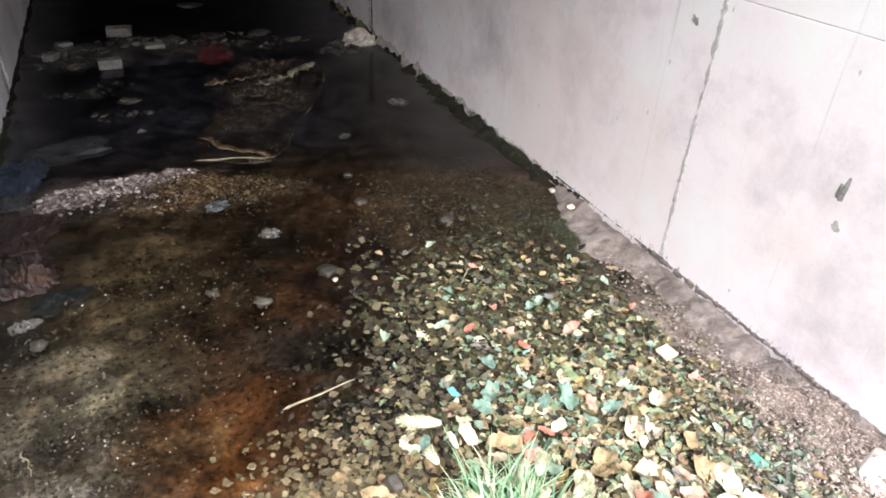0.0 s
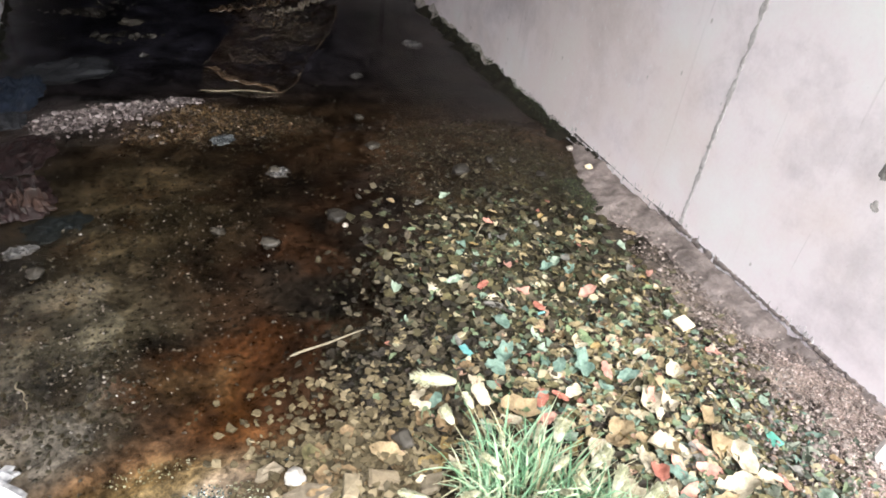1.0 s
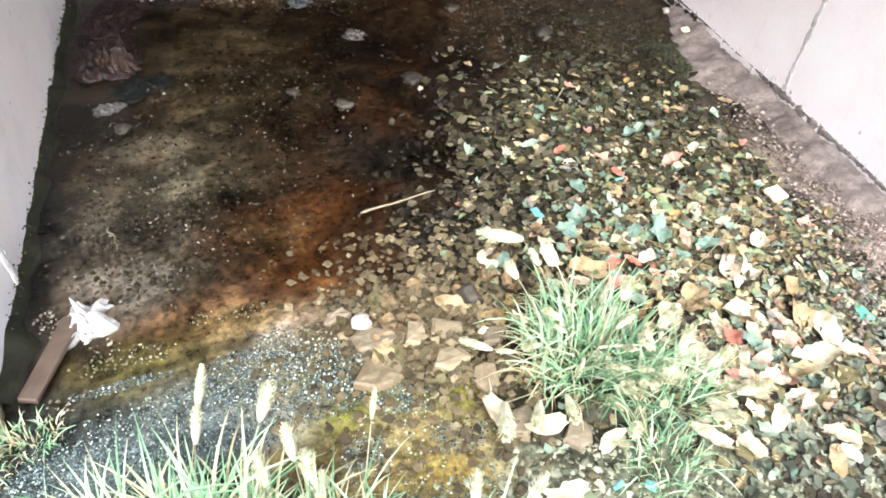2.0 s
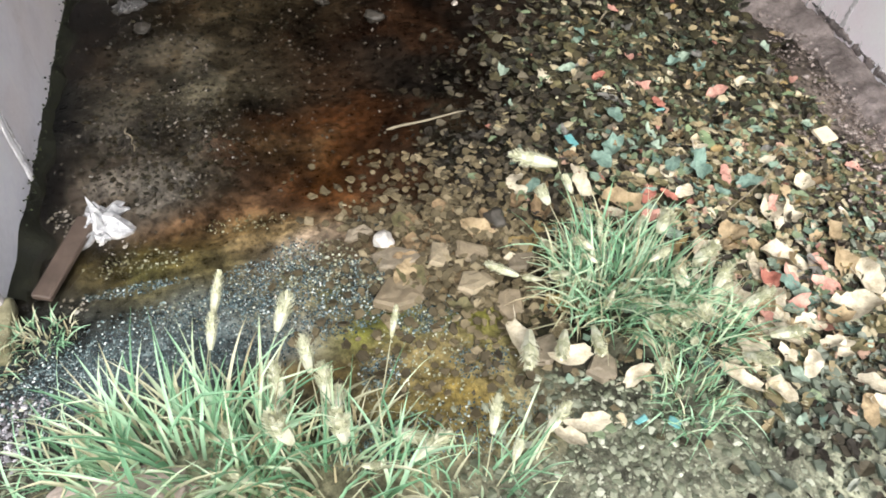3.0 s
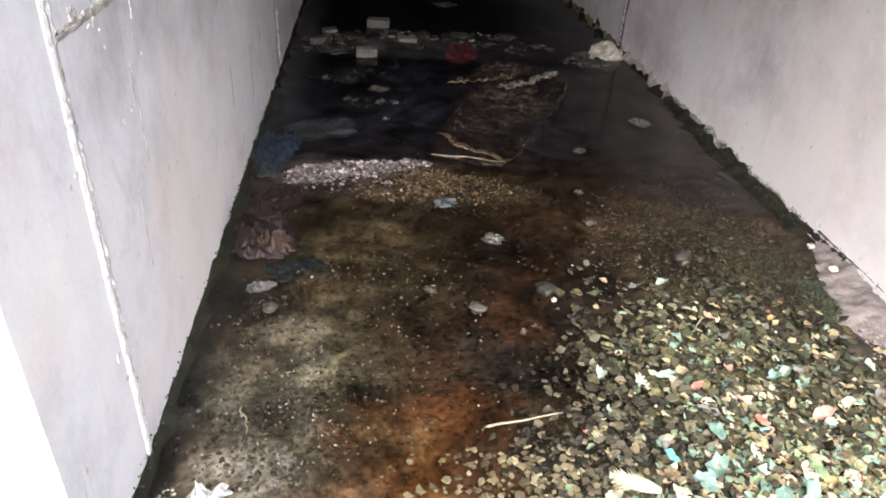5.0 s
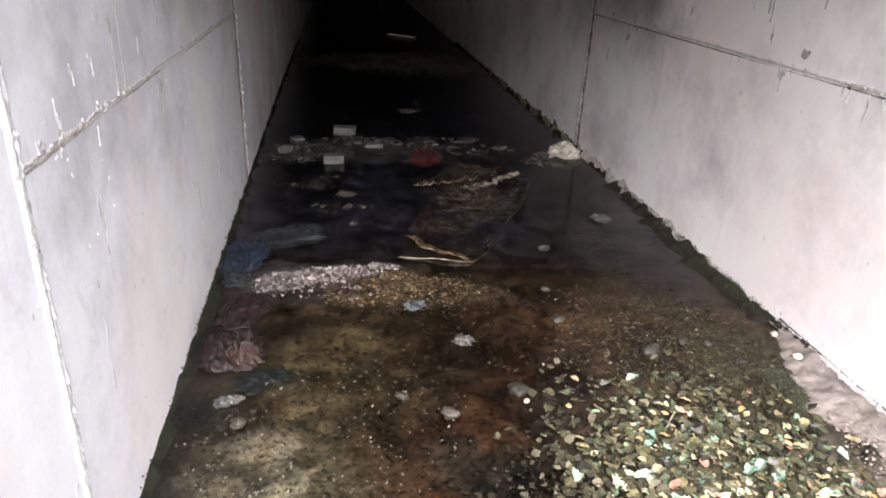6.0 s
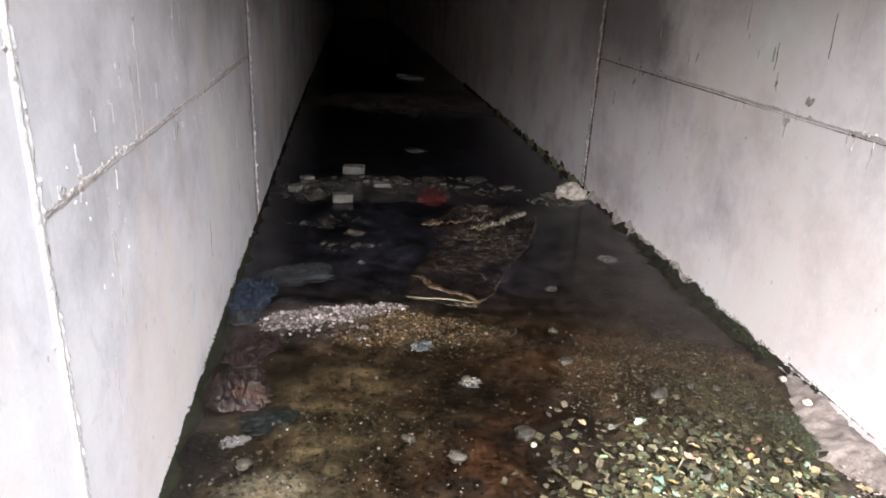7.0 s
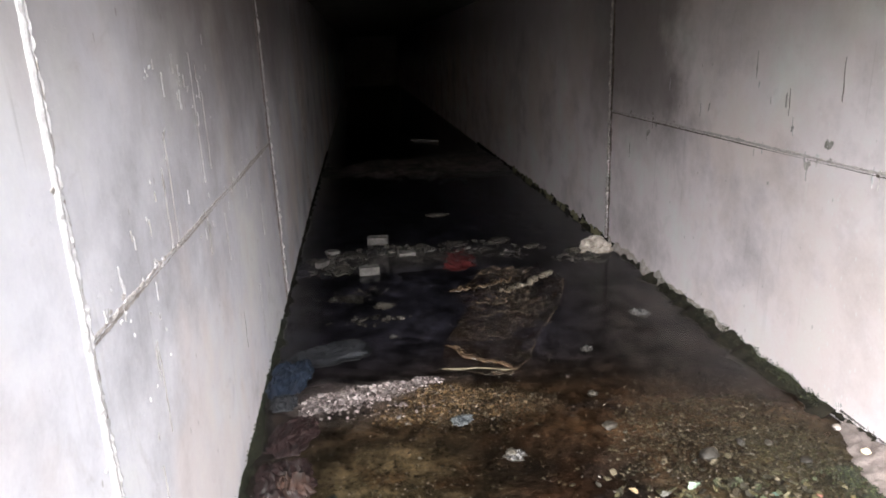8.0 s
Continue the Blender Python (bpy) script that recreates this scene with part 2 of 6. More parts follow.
GRAVEL_MOSSY = varied("mossy_gravel", [(0, (0.085, 0.095, 0.062)), (0.3, (0.15, 0.165, 0.11)), (0.6, (0.25, 0.265, 0.19)), (0.9, (0.40, 0.41, 0.32))], 0.6, spec=0.35)
GRAVEL_DARK = varied("dark_gravel", [(0, (0.00884, 0.0085, 0.00544)), (0.35, (0.01632, 0.01598, 0.00952)), (0.65, (0.02992, 0.02856, 0.01768)), (0.92, (0.0612, 0.0578, 0.0374))], 0.55, spec=0.25)
GRAVEL_BROWN = varied("rusty_gravel", [(0, (0.009, 0.006, 0.003)), (0.35, (0.018, 0.012, 0.006)), (0.65, (0.027, 0.019, 0.010)), (0.86, (0.052, 0.043, 0.027)), (0.97, (0.10, 0.088, 0.07))], 0.5, spec=0.2)
GRAVEL_WHITE = varied("pale_pink_gravel", [(0, (0.055, 0.044, 0.042)), (0.3, (0.11, 0.09, 0.087)), (0.6, (0.19, 0.16, 0.157)), (0.9, (0.36, 0.32, 0.315))], 0.55)
STONE_TAN = varied("tan_flat_stone", [(0, (0.19, 0.15, 0.095)), (0.35, (0.28, 0.23, 0.15)), (0.7, (0.20, 0.165, 0.115))], 0.7, "object", 45, 0.8, bdist=0.006)
STONE_PALE = plain("pale_limestone", (0.22, 0.18, 0.145), (0.62, 0.565, 0.51), 0.85, 17, 0.8, bdist=0.012)
STONE_GREY = varied("grey_stone", [(0, (0.028, 0.025, 0.021)), (0.5, (0.042, 0.037, 0.03)), (0.8, (0.07, 0.063, 0.052))], 0.55, "object", 30, 0.5, spec=0.25)
STONE_WHITE = plain("white_stone", (0.48, 0.45, 0.40), (0.64, 0.61, 0.56), 0.6, 20, 0.3)
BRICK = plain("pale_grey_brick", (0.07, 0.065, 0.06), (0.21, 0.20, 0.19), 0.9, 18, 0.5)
WOOD = plain("wet_brown_board", (0.05, 0.036, 0.028), (0.115, 0.082, 0.063), 0.5, 6, 0.4, stretch=(1, 1, 6))
TWIG = plain("peeled_twig", (0.15, 0.125, 0.08), (0.27, 0.235, 0.165), 0.6, 30, 0.3)
WHITE_FILM = plain("white_plastic_film", (0.28, 0.28, 0.29), (0.60, 0.60, 0.60), 0.28, 16, 0.5, spec=0.6, bdist=0.008)
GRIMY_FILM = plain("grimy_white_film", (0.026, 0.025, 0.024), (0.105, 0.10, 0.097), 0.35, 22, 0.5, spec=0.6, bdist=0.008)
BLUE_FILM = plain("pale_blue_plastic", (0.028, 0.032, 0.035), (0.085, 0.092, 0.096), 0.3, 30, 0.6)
CLEAR_FILM = film_material("grimy_clear_plastic", (0.021, 0.0115, 0.0056), 0.24, 0.05)
FILM_EDGE = plain("tan_plastic_hem", (0.018, 0.012, 0.008), (0.085, 0.064, 0.045), 0.3, 25, 0.4)
FOLD_TAN = plain("tan_plastic_fold", (0.028, 0.018, 0.011), (0.115, 0.078, 0.050), 0.3, 25, 0.5)
FOLD_PALE = plain("pale_plastic_fold", (0.06, 0.048, 0.036), (0.27, 0.235, 0.19), 0.25, 35, 0.6)
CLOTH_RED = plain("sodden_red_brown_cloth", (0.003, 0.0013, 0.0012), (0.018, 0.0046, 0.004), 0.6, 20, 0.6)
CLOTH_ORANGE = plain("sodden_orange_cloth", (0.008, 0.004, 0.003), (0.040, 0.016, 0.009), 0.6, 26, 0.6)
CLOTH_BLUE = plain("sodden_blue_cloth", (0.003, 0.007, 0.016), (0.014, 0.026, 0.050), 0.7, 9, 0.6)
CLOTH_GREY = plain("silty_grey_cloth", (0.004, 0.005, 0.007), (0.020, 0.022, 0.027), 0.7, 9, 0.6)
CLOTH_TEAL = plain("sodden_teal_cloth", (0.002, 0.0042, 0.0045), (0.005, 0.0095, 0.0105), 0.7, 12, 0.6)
FABRIC_RED = plain("drowned_red_fabric", (0.045, 0.006, 0.007), (0.115, 0.015, 0.016), 0.6, 5, 0.3)
BLADE = varied("grass_blade", [(0, (0.14, 0.29, 0.16)), (0.2, (0.25, 0.45, 0.27)), (0.5, (0.40, 0.60, 0.40)), (0.78, (0.57, 0.68, 0.47))], 0.5, grain=15, soft=0.3)
STRAW = varied("dry_straw", [(0, (0.46, 0.45, 0.30)), (0.5, (0.60, 0.58, 0.41)), (0.8, (0.42, 0.36, 0.22))], 0.6, grain=15, soft=0.25)
SEED = varied("pale_seed_head", [(0, (0.56, 0.57, 0.40)), (0.4, (0.68, 0.68, 0.51)), (0.75, (0.76, 0.755, 0.60))], 0.7, grain=60, soft=0.4)
LEAF_TONES = {
    "cream_leaf": ((0.42, 0.36, 0.25), (0.60, 0.54, 0.41)),
    "tan_leaf": ((0.255, 0.185, 0.10), (0.375, 0.29, 0.175)),
    "ochre_leaf": ((0.185, 0.125, 0.048), (0.28, 0.205, 0.09)),
    "teal_leaf": ((0.095, 0.165, 0.13), (0.19, 0.275, 0.225)),
    "green_leaf": ((0.10, 0.15, 0.075), (0.20, 0.26, 0.14)),
    "brown_leaf": ((0.10, 0.066, 0.034), (0.235, 0.165, 0.092)),
    "sage_leaf": ((0.16, 0.225, 0.165), (0.31, 0.38, 0.30)),
    "pink_leaf": ((0.36, 0.165, 0.125), (0.50, 0.29, 0.23)),
    "red_leaf": ((0.27, 0.085, 0.06), (0.40, 0.17, 0.125)),
    "dark_leaf": ((0.036, 0.030, 0.021), (0.090, 0.075, 0.054)),
    "olive_leaf": ((0.072, 0.066, 0.030), (0.150, 0.132, 0.066)),
    "grey_leaf": ((0.090, 0.090, 0.078), (0.180, 0.174, 0.156)),
}
LEAVES = {k: plain(k, tuple(v * 0.72 for v in a), tuple(min(0.75, v * 1.22) for v in b), 0.8, 28, 0.6, spec=0.25) for k, (a, b) in LEAF_TONES.items()}
SCRAPS = varied("mixed_leaf_scraps", [(0, (0.031, 0.025, 0.019)), (0.24, (0.052, 0.045, 0.024)), (0.42, (0.105, 0.084, 0.040)), (0.58, (0.19, 0.158, 0.087)),
                                      (0.70, (0.065, 0.092, 0.050)), (0.82, (0.085, 0.14, 0.11)), (0.91, (0.30, 0.285, 0.19)), (0.98, (0.24, 0.11, 0.08))], 0.65, spec=0.3)
SCRAPS_PALE = varied("broken_pale_leaves", [(0, (0.06, 0.05, 0.032)), (0.12, (0.14, 0.12, 0.062)), (0.28, (0.27, 0.22, 0.125)), (0.48, (0.42, 0.365, 0.24)), (0.64, (0.16, 0.205, 0.12)), (0.82, (0.17, 0.24, 0.18)), (0.95, (0.38, 0.25, 0.18))], 0.7, spec=0.25)
SCRAPS_DARK = varied("dark_sodden_scraps", [(0, (0.016, 0.013, 0.009)), (0.3, (0.034, 0.028, 0.018)), (0.6, (0.058, 0.049, 0.031)), (0.86, (0.10, 0.085, 0.058))], 0.7, spec=0.25)
GREEN_CARD = plain("green_plastic", (0.08, 0.30, 0.23), (0.14, 0.42, 0.33), 0.4, 30, 0.1)
CREAM_TILE = plain("cream_tile", (0.66, 0.56, 0.38), (0.80, 0.70, 0.50), 0.5, 25, 0.2)
CYAN_SCRAP = plain("cyan_plastic", (0.08, 0.27, 0.27), (0.19, 0.42, 0.41), 0.4, 30, 0.1)
TUBE_WHITE = plain("white_tube", (0.75, 0.75, 0.75), (0.85, 0.85, 0.85), 0.3, 10, 0.1)


# ---- builders ----
def link_mesh(name, bm, material, smooth=False):
    me = bpy.data.meshes.new(name)
    bm.to_mesh(me)
    bm.free()
    me.materials.append(material)
    if smooth:
        me.polygons.foreach_set("use_smooth", [True] * len(me.polygons))
    return new(name, me)


def raw_mesh(name, verts, faces, material, smooth=False):
    me = bpy.data.meshes.new(name)
    me.from_pydata([tuple(v) for v in verts], [], [tuple(f) for f in faces])
    me.materials.append(material)
    if smooth:
        me.polygons.foreach_set("use_smooth", [True] * len(me.polygons))
    me.update()
    return new(name, me)


def under(ob, parent, label=""):
    ob.parent = parent
    if label:
        ob["label"] = label
    return ob


def part(name, bm, material, parent, label="", smooth=False):
    return under(link_mesh(name, bm, material, smooth), parent, label)


def empty(name, m, label, category, group="", kind=""):
    ob = tagged(new(name), label, category, group, kind)
    ob.empty_display_size = 0.1
    ob.matrix_basis = m
    return ob


def box(sx, sy, sz, bevel=0.0, at=(0, 0, 0), seg=1):
    """A box standing on z = 0 of its own, centred in x and y."""
    bm = bmesh.new()
    bmesh.ops.create_cube(bm, size=1, matrix=Matrix.Translation((at[0], at[1], at[2] + sz / 2)) @ Matrix.Diagonal((sx, sy, sz, 1)))
    if bevel:
        bmesh.ops.bevel(bm, geom=bm.edges[:], offset=bevel, segments=seg, affect="EDGES")
    return bm


def rough_up(bm, amount, size, seed):
    for v in bm.verts:
        v.co += Vector(noise.noise_vector(v.co / size + Vector((seed * 7.3, seed * 3.1, 0)))) * amount


def rock(sx, sy, sz, seed, sub=2, amount=0.3):
    bm = bmesh.new()
    bmesh.ops.create_icosphere(bm, subdivisions=sub, radius=0.5)
    off = Vector((seed * 3.7, seed * 1.9, seed * 5.3))
    for v in bm.verts:
        d = 1 + amount * (noise.noise(v.co * 2.2 + off) + 0.5 * noise.noise(v.co * 5.5 + off) - 0.5 * abs(noise.noise(v.co * 4 - off)) + 0.2 * noise.noise(v.co * 14 + off))
        v.co = Vector((v.co.x * d * sx, v.co.y * d * sy, (v.co.z * d + 0.32) * sz))
    return bm


def slab(sx, sy, sz, seed, sides=11):
    """A flat broken stone with a chipped rim."""
    rnd = random.Random(seed)
    bm = bmesh.new()
    ring = []
    corner = [rnd.uniform(0.72, 1.15) for _ in range(4)]
    for i in range(sides):
        f = 4 * i / sides
        a = 2 * math.pi * (i + rnd.uniform(-0.3, 0.3)) / sides
        r = (corner[int(f)] * (1 - f % 1) + corner[(int(f) + 1) % 4] * (f % 1)) * rnd.uniform(0.85, 1.08) / 2
        ring.append((math.cos(a) * r * sx, math.sin(a) * r * sy))
    low = [bm.verts.new((x, y, -0.01)) for x, y in ring]
    mid = [bm.verts.new((x * 1.02, y * 1.02, sz * rnd.uniform(0.3, 0.75))) for x, y in ring]
    top = [bm.verts.new((x * rnd.uniform(0.82, 0.95), y * rnd.uniform(0.82, 0.95), sz * rnd.uniform(0.8, 1.1))) for x, y in ring]
    inn = [bm.verts.new((x * 0.45, y * 0.45, sz * rnd.uniform(0.85, 1.2))) for x, y in ring]
    for a, b in ((low, mid), (mid, top), (top, inn)):
        for i in range(sides):
            j = (i + 1) % sides
            bm.faces.new((a[i], a[j], b[j], b[i]))
    c = bm.verts.new((0, 0, sz * 1.03))
    for i in range(sides):
        bm.faces.new((inn[i], inn[(i + 1) % sides], c))
    return bm


def bump_at(x, y, cx, cy, rx, ry):
    return math.exp(-(((x - cx) / rx) ** 2 + ((y - cy) / ry) ** 2))


def smooth(a, b, v):
    u = min(1, max(0, (v - a) / (b - a)))
    return u * u * (3 - 2 * u)


HALF, FRONT, HIGH, DEEP = 1.42, 1.66, 2.75, 40.0
EDGES_L = [2.095, 5.74, 9.1, 12.6, 16.2, 20.0, 26.0, 33.0, DEEP]
EDGES_R = [0.75, 2.44, 6.69, 10.53, 14.5, 18.4, 25.0, 32.0, DEEP]
SEAM_Z = 1.236


def half_at(side, y):
    """Half the culvert's width on one side: it widens a little from panel to panel."""
    if side < 0:
        return float(np.interp(y, EDGES_L[:3], (1.42, 1.455, 1.485)))
    return float(np.interp(y, EDGES_R[1:4], (1.42, 1.465, 1.485)))


def ground_z(x, y):
    """The height of the bed of mud, silt and gravel; still water stands at zero."""
    p = Vector((x, y, 0))
    z = -0.014 + 0.014 * noise.noise(p * 1.3) + 0.012 * noise.noise(p * 4.1) + 0.010 * noise.noise(p * 9) + 0.003 * noise.noise(p * 21)
    z += 0.048 * bump_at(x, y, 0.6, 1.9, 0.75, 0.75)
    z += 0.020 * bump_at(x, y, 0.85, 2.9, 0.5, 0.45)
    z += 0.05 * bump_at(x, y, -0.85, 4.08, 0.42, 0.2)
    z += 0.030 * bump_at(x, y, -0.35, 3.85, 0.4, 0.25)
    z += 0.016 * bump_at(x, y, -1.0, 2.5, 0.4, 0.7)
    z += 0.035 * bump_at(x, y, -0.6, 6.6, 1.0, 0.35)
    z += 0.035 * bump_at(x, y, 0.4, 11.7, 1.9, 1.2)
    z += 0.030 * bump_at(x, y, -0.4, 1.6, 0.3, 0.25)
    z -= 0.020 * bump_at(x, y, -0.55, 2.5, 0.35, 0.5)
    z += 0.034 * bump_at(x, y, 0.85, 3.35, 0.65, 0.5)
    z -= 0.040 * bump_at(x, y, 0.9, 4.65, 0.9, 0.55)
    z += 0.050 * smooth(1.75, 1.0, y) + 0.030 * smooth(1.90, 1.55, y) * smooth(-1.28, -1.05, x)
    z += 0.12 * smooth(-1.5, -2.6, x) * smooth(1.7, 1.5, y)
    return z


# silt patches: centre, radii, colour, cover; those inside are darkened as shade
STREAM_SILT = [
    (-0.55, 2.5, 0.32, 0.62, 0.018, 0.0075, 0.0038, 0.9), (-0.58, 2.16, 0.20, 0.22, 0.045, 0.017, 0.005, 0.9), (-0.58, 2.03, 0.13, 0.13, 0.125, 0.046, 0.010, 0.95), (-0.42, 2.05, 0.12, 0.14, 0.05, 0.024, 0.014, 0.7),
    (-0.98, 1.90, 0.15, 0.09, 0.115, 0.062, 0.030, 0.9), (-1.15, 2.02, 0.14, 0.10, 0.085, 0.072, 0.058, 0.8), (-1.0, 2.6, 0.30, 0.55, 0.046, 0.040, 0.028, 0.85), (-0.92, 2.42, 0.20, 0.10, 0.080, 0.070, 0.046, 0.85), (-1.12, 2.15, 0.16, 0.16, 0.085, 0.076, 0.062, 0.8), (-0.75, 3.15, 0.40, 0.40, 0.052, 0.040, 0.022, 0.8), (-0.30, 2.50, 0.12, 0.40, 0.0055, 0.0042, 0.0035, 0.95), (0.0, 3.0, 0.25, 0.45, 0.010, 0.006, 0.004, 0.8), (-0.72, 2.13, 0.10, 0.09, 0.085, 0.060, 0.030, 0.8),
    (-1.08, 1.70, 0.28, 0.12, 0.070, 0.056, 0.018, 0.95), (-0.78, 1.76, 0.08, 0.08, 0.020, 0.022, 0.006, 0.8), (-0.56, 1.42, 0.20, 0.12, 0.105, 0.080, 0.028, 0.95),
]
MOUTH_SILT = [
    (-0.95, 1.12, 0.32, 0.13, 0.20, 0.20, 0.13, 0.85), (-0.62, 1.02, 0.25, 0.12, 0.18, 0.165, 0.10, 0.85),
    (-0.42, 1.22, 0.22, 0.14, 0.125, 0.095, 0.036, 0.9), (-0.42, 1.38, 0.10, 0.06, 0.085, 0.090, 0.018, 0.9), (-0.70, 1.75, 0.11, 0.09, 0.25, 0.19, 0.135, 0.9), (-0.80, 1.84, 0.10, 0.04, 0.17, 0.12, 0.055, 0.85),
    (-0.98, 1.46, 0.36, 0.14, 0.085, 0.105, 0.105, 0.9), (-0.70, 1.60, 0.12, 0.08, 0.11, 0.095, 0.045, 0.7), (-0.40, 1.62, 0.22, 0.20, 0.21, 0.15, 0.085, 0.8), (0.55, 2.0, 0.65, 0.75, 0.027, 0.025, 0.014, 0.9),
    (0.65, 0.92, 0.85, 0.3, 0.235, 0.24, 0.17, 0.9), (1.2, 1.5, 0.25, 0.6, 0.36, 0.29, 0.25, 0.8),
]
ALGAE_SILT = [
    (-0.52, 1.43, 0.09, 0.06, 0.070, 0.074, 0.012, 0.9), (-0.28, 1.34, 0.13, 0.05, 0.080, 0.078, 0.015, 0.85), (-0.70, 1.34, 0.12, 0.05, 0.095, 0.064, 0.018, 0.85),
    (-0.40, 1.13, 0.16, 0.08, 0.100, 0.072, 0.018, 0.85), (-0.60, 1.55, 0.07, 0.04, 0.055, 0.058, 0.012, 0.8), (-1.12, 1.72, 0.10, 0.05, 0.050, 0.046, 0.014, 0.8),
]
INNER_SILT_SHADE = [
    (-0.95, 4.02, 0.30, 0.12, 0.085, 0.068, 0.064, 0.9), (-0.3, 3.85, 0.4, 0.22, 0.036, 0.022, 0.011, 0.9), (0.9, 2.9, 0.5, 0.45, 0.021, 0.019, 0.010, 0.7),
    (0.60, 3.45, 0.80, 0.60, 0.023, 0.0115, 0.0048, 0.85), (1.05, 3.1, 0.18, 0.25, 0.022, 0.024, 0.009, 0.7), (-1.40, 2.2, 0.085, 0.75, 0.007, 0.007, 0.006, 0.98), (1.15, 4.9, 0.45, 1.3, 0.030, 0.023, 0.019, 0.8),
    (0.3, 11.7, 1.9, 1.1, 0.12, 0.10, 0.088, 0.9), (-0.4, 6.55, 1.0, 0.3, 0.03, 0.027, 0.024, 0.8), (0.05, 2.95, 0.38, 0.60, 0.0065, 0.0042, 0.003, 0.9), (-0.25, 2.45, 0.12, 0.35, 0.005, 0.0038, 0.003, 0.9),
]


def sediment_shade(x, y):
    """The bed's colour: mud, rust-coloured iron silt, algae, sand, and painted inner shade."""
    p = Vector((x, y, 3.3))
    wx = x + 0.10 * noise.noise(p * 3.1) + 0.05 * noise.noise(p * 9)
    wy = y + 0.10 * noise.noise(p * 3.3 + Vector((9, 0, 0))) + 0.05 * noise.noise(p * 9 + Vector((4, 0, 0)))
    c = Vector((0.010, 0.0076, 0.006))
    # deep bed takes a bluish tone for the cold shadow there
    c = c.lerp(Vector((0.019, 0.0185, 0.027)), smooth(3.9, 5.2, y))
    for cx, cy, rx, ry, r, g, b, k in itertools.chain(STREAM_SILT, MOUTH_SILT, ALGAE_SILT, INNER_SILT_SHADE):
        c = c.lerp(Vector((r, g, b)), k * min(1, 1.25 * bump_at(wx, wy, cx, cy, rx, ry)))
    if y > 1.7 and x < 0.3:
        blot = noise.noise(p * 2.6) + 0.7 * noise.noise(p * 6.1) + 0.5 * noise.noise(p * 13)
        c = c * (0.55 + 0.9 * smooth(-0.5, 0.6, blot))
        rust = smooth(0.05, 0.45, noise.noise(p * 3.4 + Vector((7, 3, 0))) + 0.5 * noise.noise(p * 9)) * bump_at(x, y, -0.6, 2.6, 0.5, 0.9)
        c = c.lerp(Vector((0.040, 0.015, 0.005)), 0.6 * rust)
    return c.lerp(Vector((0.10, 0.11, 0.05)), smooth(-1.5, -2.4, wx + 3 * (wx - x)) * smooth(2.0, 1.6, y))


def steps(*stretches):
    out = []
    for a, b, n in stretches:
        out += [a + (b - a) * i / n for i in range(n)]
    return out + [stretches[-1][1]]


# ---- the culvert ----
def build_ground():
    xs = steps((-220, -20, 4), (-20, -4, 4), (-4, -2, 14), (-2, 1.6, 150), (1.6, 6, 6), (6, 220, 6))
    ys = steps((-220, -20, 4), (-20, -2, 5), (-2, 0.7, 14), (0.7, 4.6, 160), (4.6, 9, 80), (9, 25, 70), (25, 41, 20), (41, 220, 5))
    verts = [(x, y, ground_z(x, y)) for y in ys for x in xs]
    nx = len(xs)
    faces = [(j * nx + i, j * nx + i + 1, (j + 1) * nx + i + 1, (j + 1) * nx + i) for j in range(len(ys) - 1) for i in range(nx - 1)]
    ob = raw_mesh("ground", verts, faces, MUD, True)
    layer = ob.data.color_attributes.new("sediment_shade", "FLOAT_COLOR", "POINT")
    layer.data.foreach_set("color", [v for x, y, _ in verts for v in (*sediment_shade(x, y), 1.0)])
    return tagged(ob, "wet brown mud and silt bed with rust-coloured iron stains", "ground", kind="structure")


build_ground()

bm = bmesh.new()
rim = [(side * (half_at(side, y) + 0.01), y, 0.0) for side, ys in ((1, (0.7, 2.44, 6.69, 10.53, 40.1)), (-1, (40.1, 9.1, 5.74, 2.1, 0.7))) for y in ys]
bm.faces.new([bm.verts.new(p) for p in rim])
pond = tagged(link_mesh("water", bm, WATER), "shallow still brown water over the culvert floor", "water", kind="structure")
pond.visible_shadow = False


def wall(name, side, edges, material, thick, label):
    """A cast wall: a backing with separate panels before it, open joints between."""
    bm = bmesh.new()
    plan = [(side * (half_at(side, y) + 0.014), y) for y in edges]
    plan += [(side * (HALF + 0.1 + thick), edges[-1]), (side * (HALF + 0.1 + thick), edges[0])]
    low = [bm.verts.new((x, y, -0.1)) for x, y in plan]
    top = [bm.verts.new((x, y, HIGH - 0.1)) for x, y in plan]
    bm.faces.new(low[::-1])
    bm.faces.new(top)
    for i in range(len(plan)):
        j = (i + 1) % len(plan)
        bm.faces.new((low[i], low[j], top[j], top[i]))
    bmesh.ops.recalc_face_normals(bm, faces=bm.faces)
    root = tagged(link_mesh(name, bm, CONC_RAW), label, "wall", kind="structure")
    for i, (a, b) in enumerate(zip(edges, edges[1:])):
        for lo, hi in ((-0.06, SEAM_Z), (SEAM_Z, HIGH - 0.1)) if b < 7 else ((-0.06, HIGH - 0.1),):
            bm = box(0.016, b - a - 0.005, hi - lo - 0.002, 0.002, (side * 0.008, (a + b) / 2, lo))
            for v in bm.verts:
                v.co.x += side * half_at(side, v.co.y)
            part("panel", bm, material, root)
    return root


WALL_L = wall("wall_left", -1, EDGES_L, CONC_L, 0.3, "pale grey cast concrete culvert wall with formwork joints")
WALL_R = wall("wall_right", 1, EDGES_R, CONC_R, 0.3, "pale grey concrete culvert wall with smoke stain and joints")

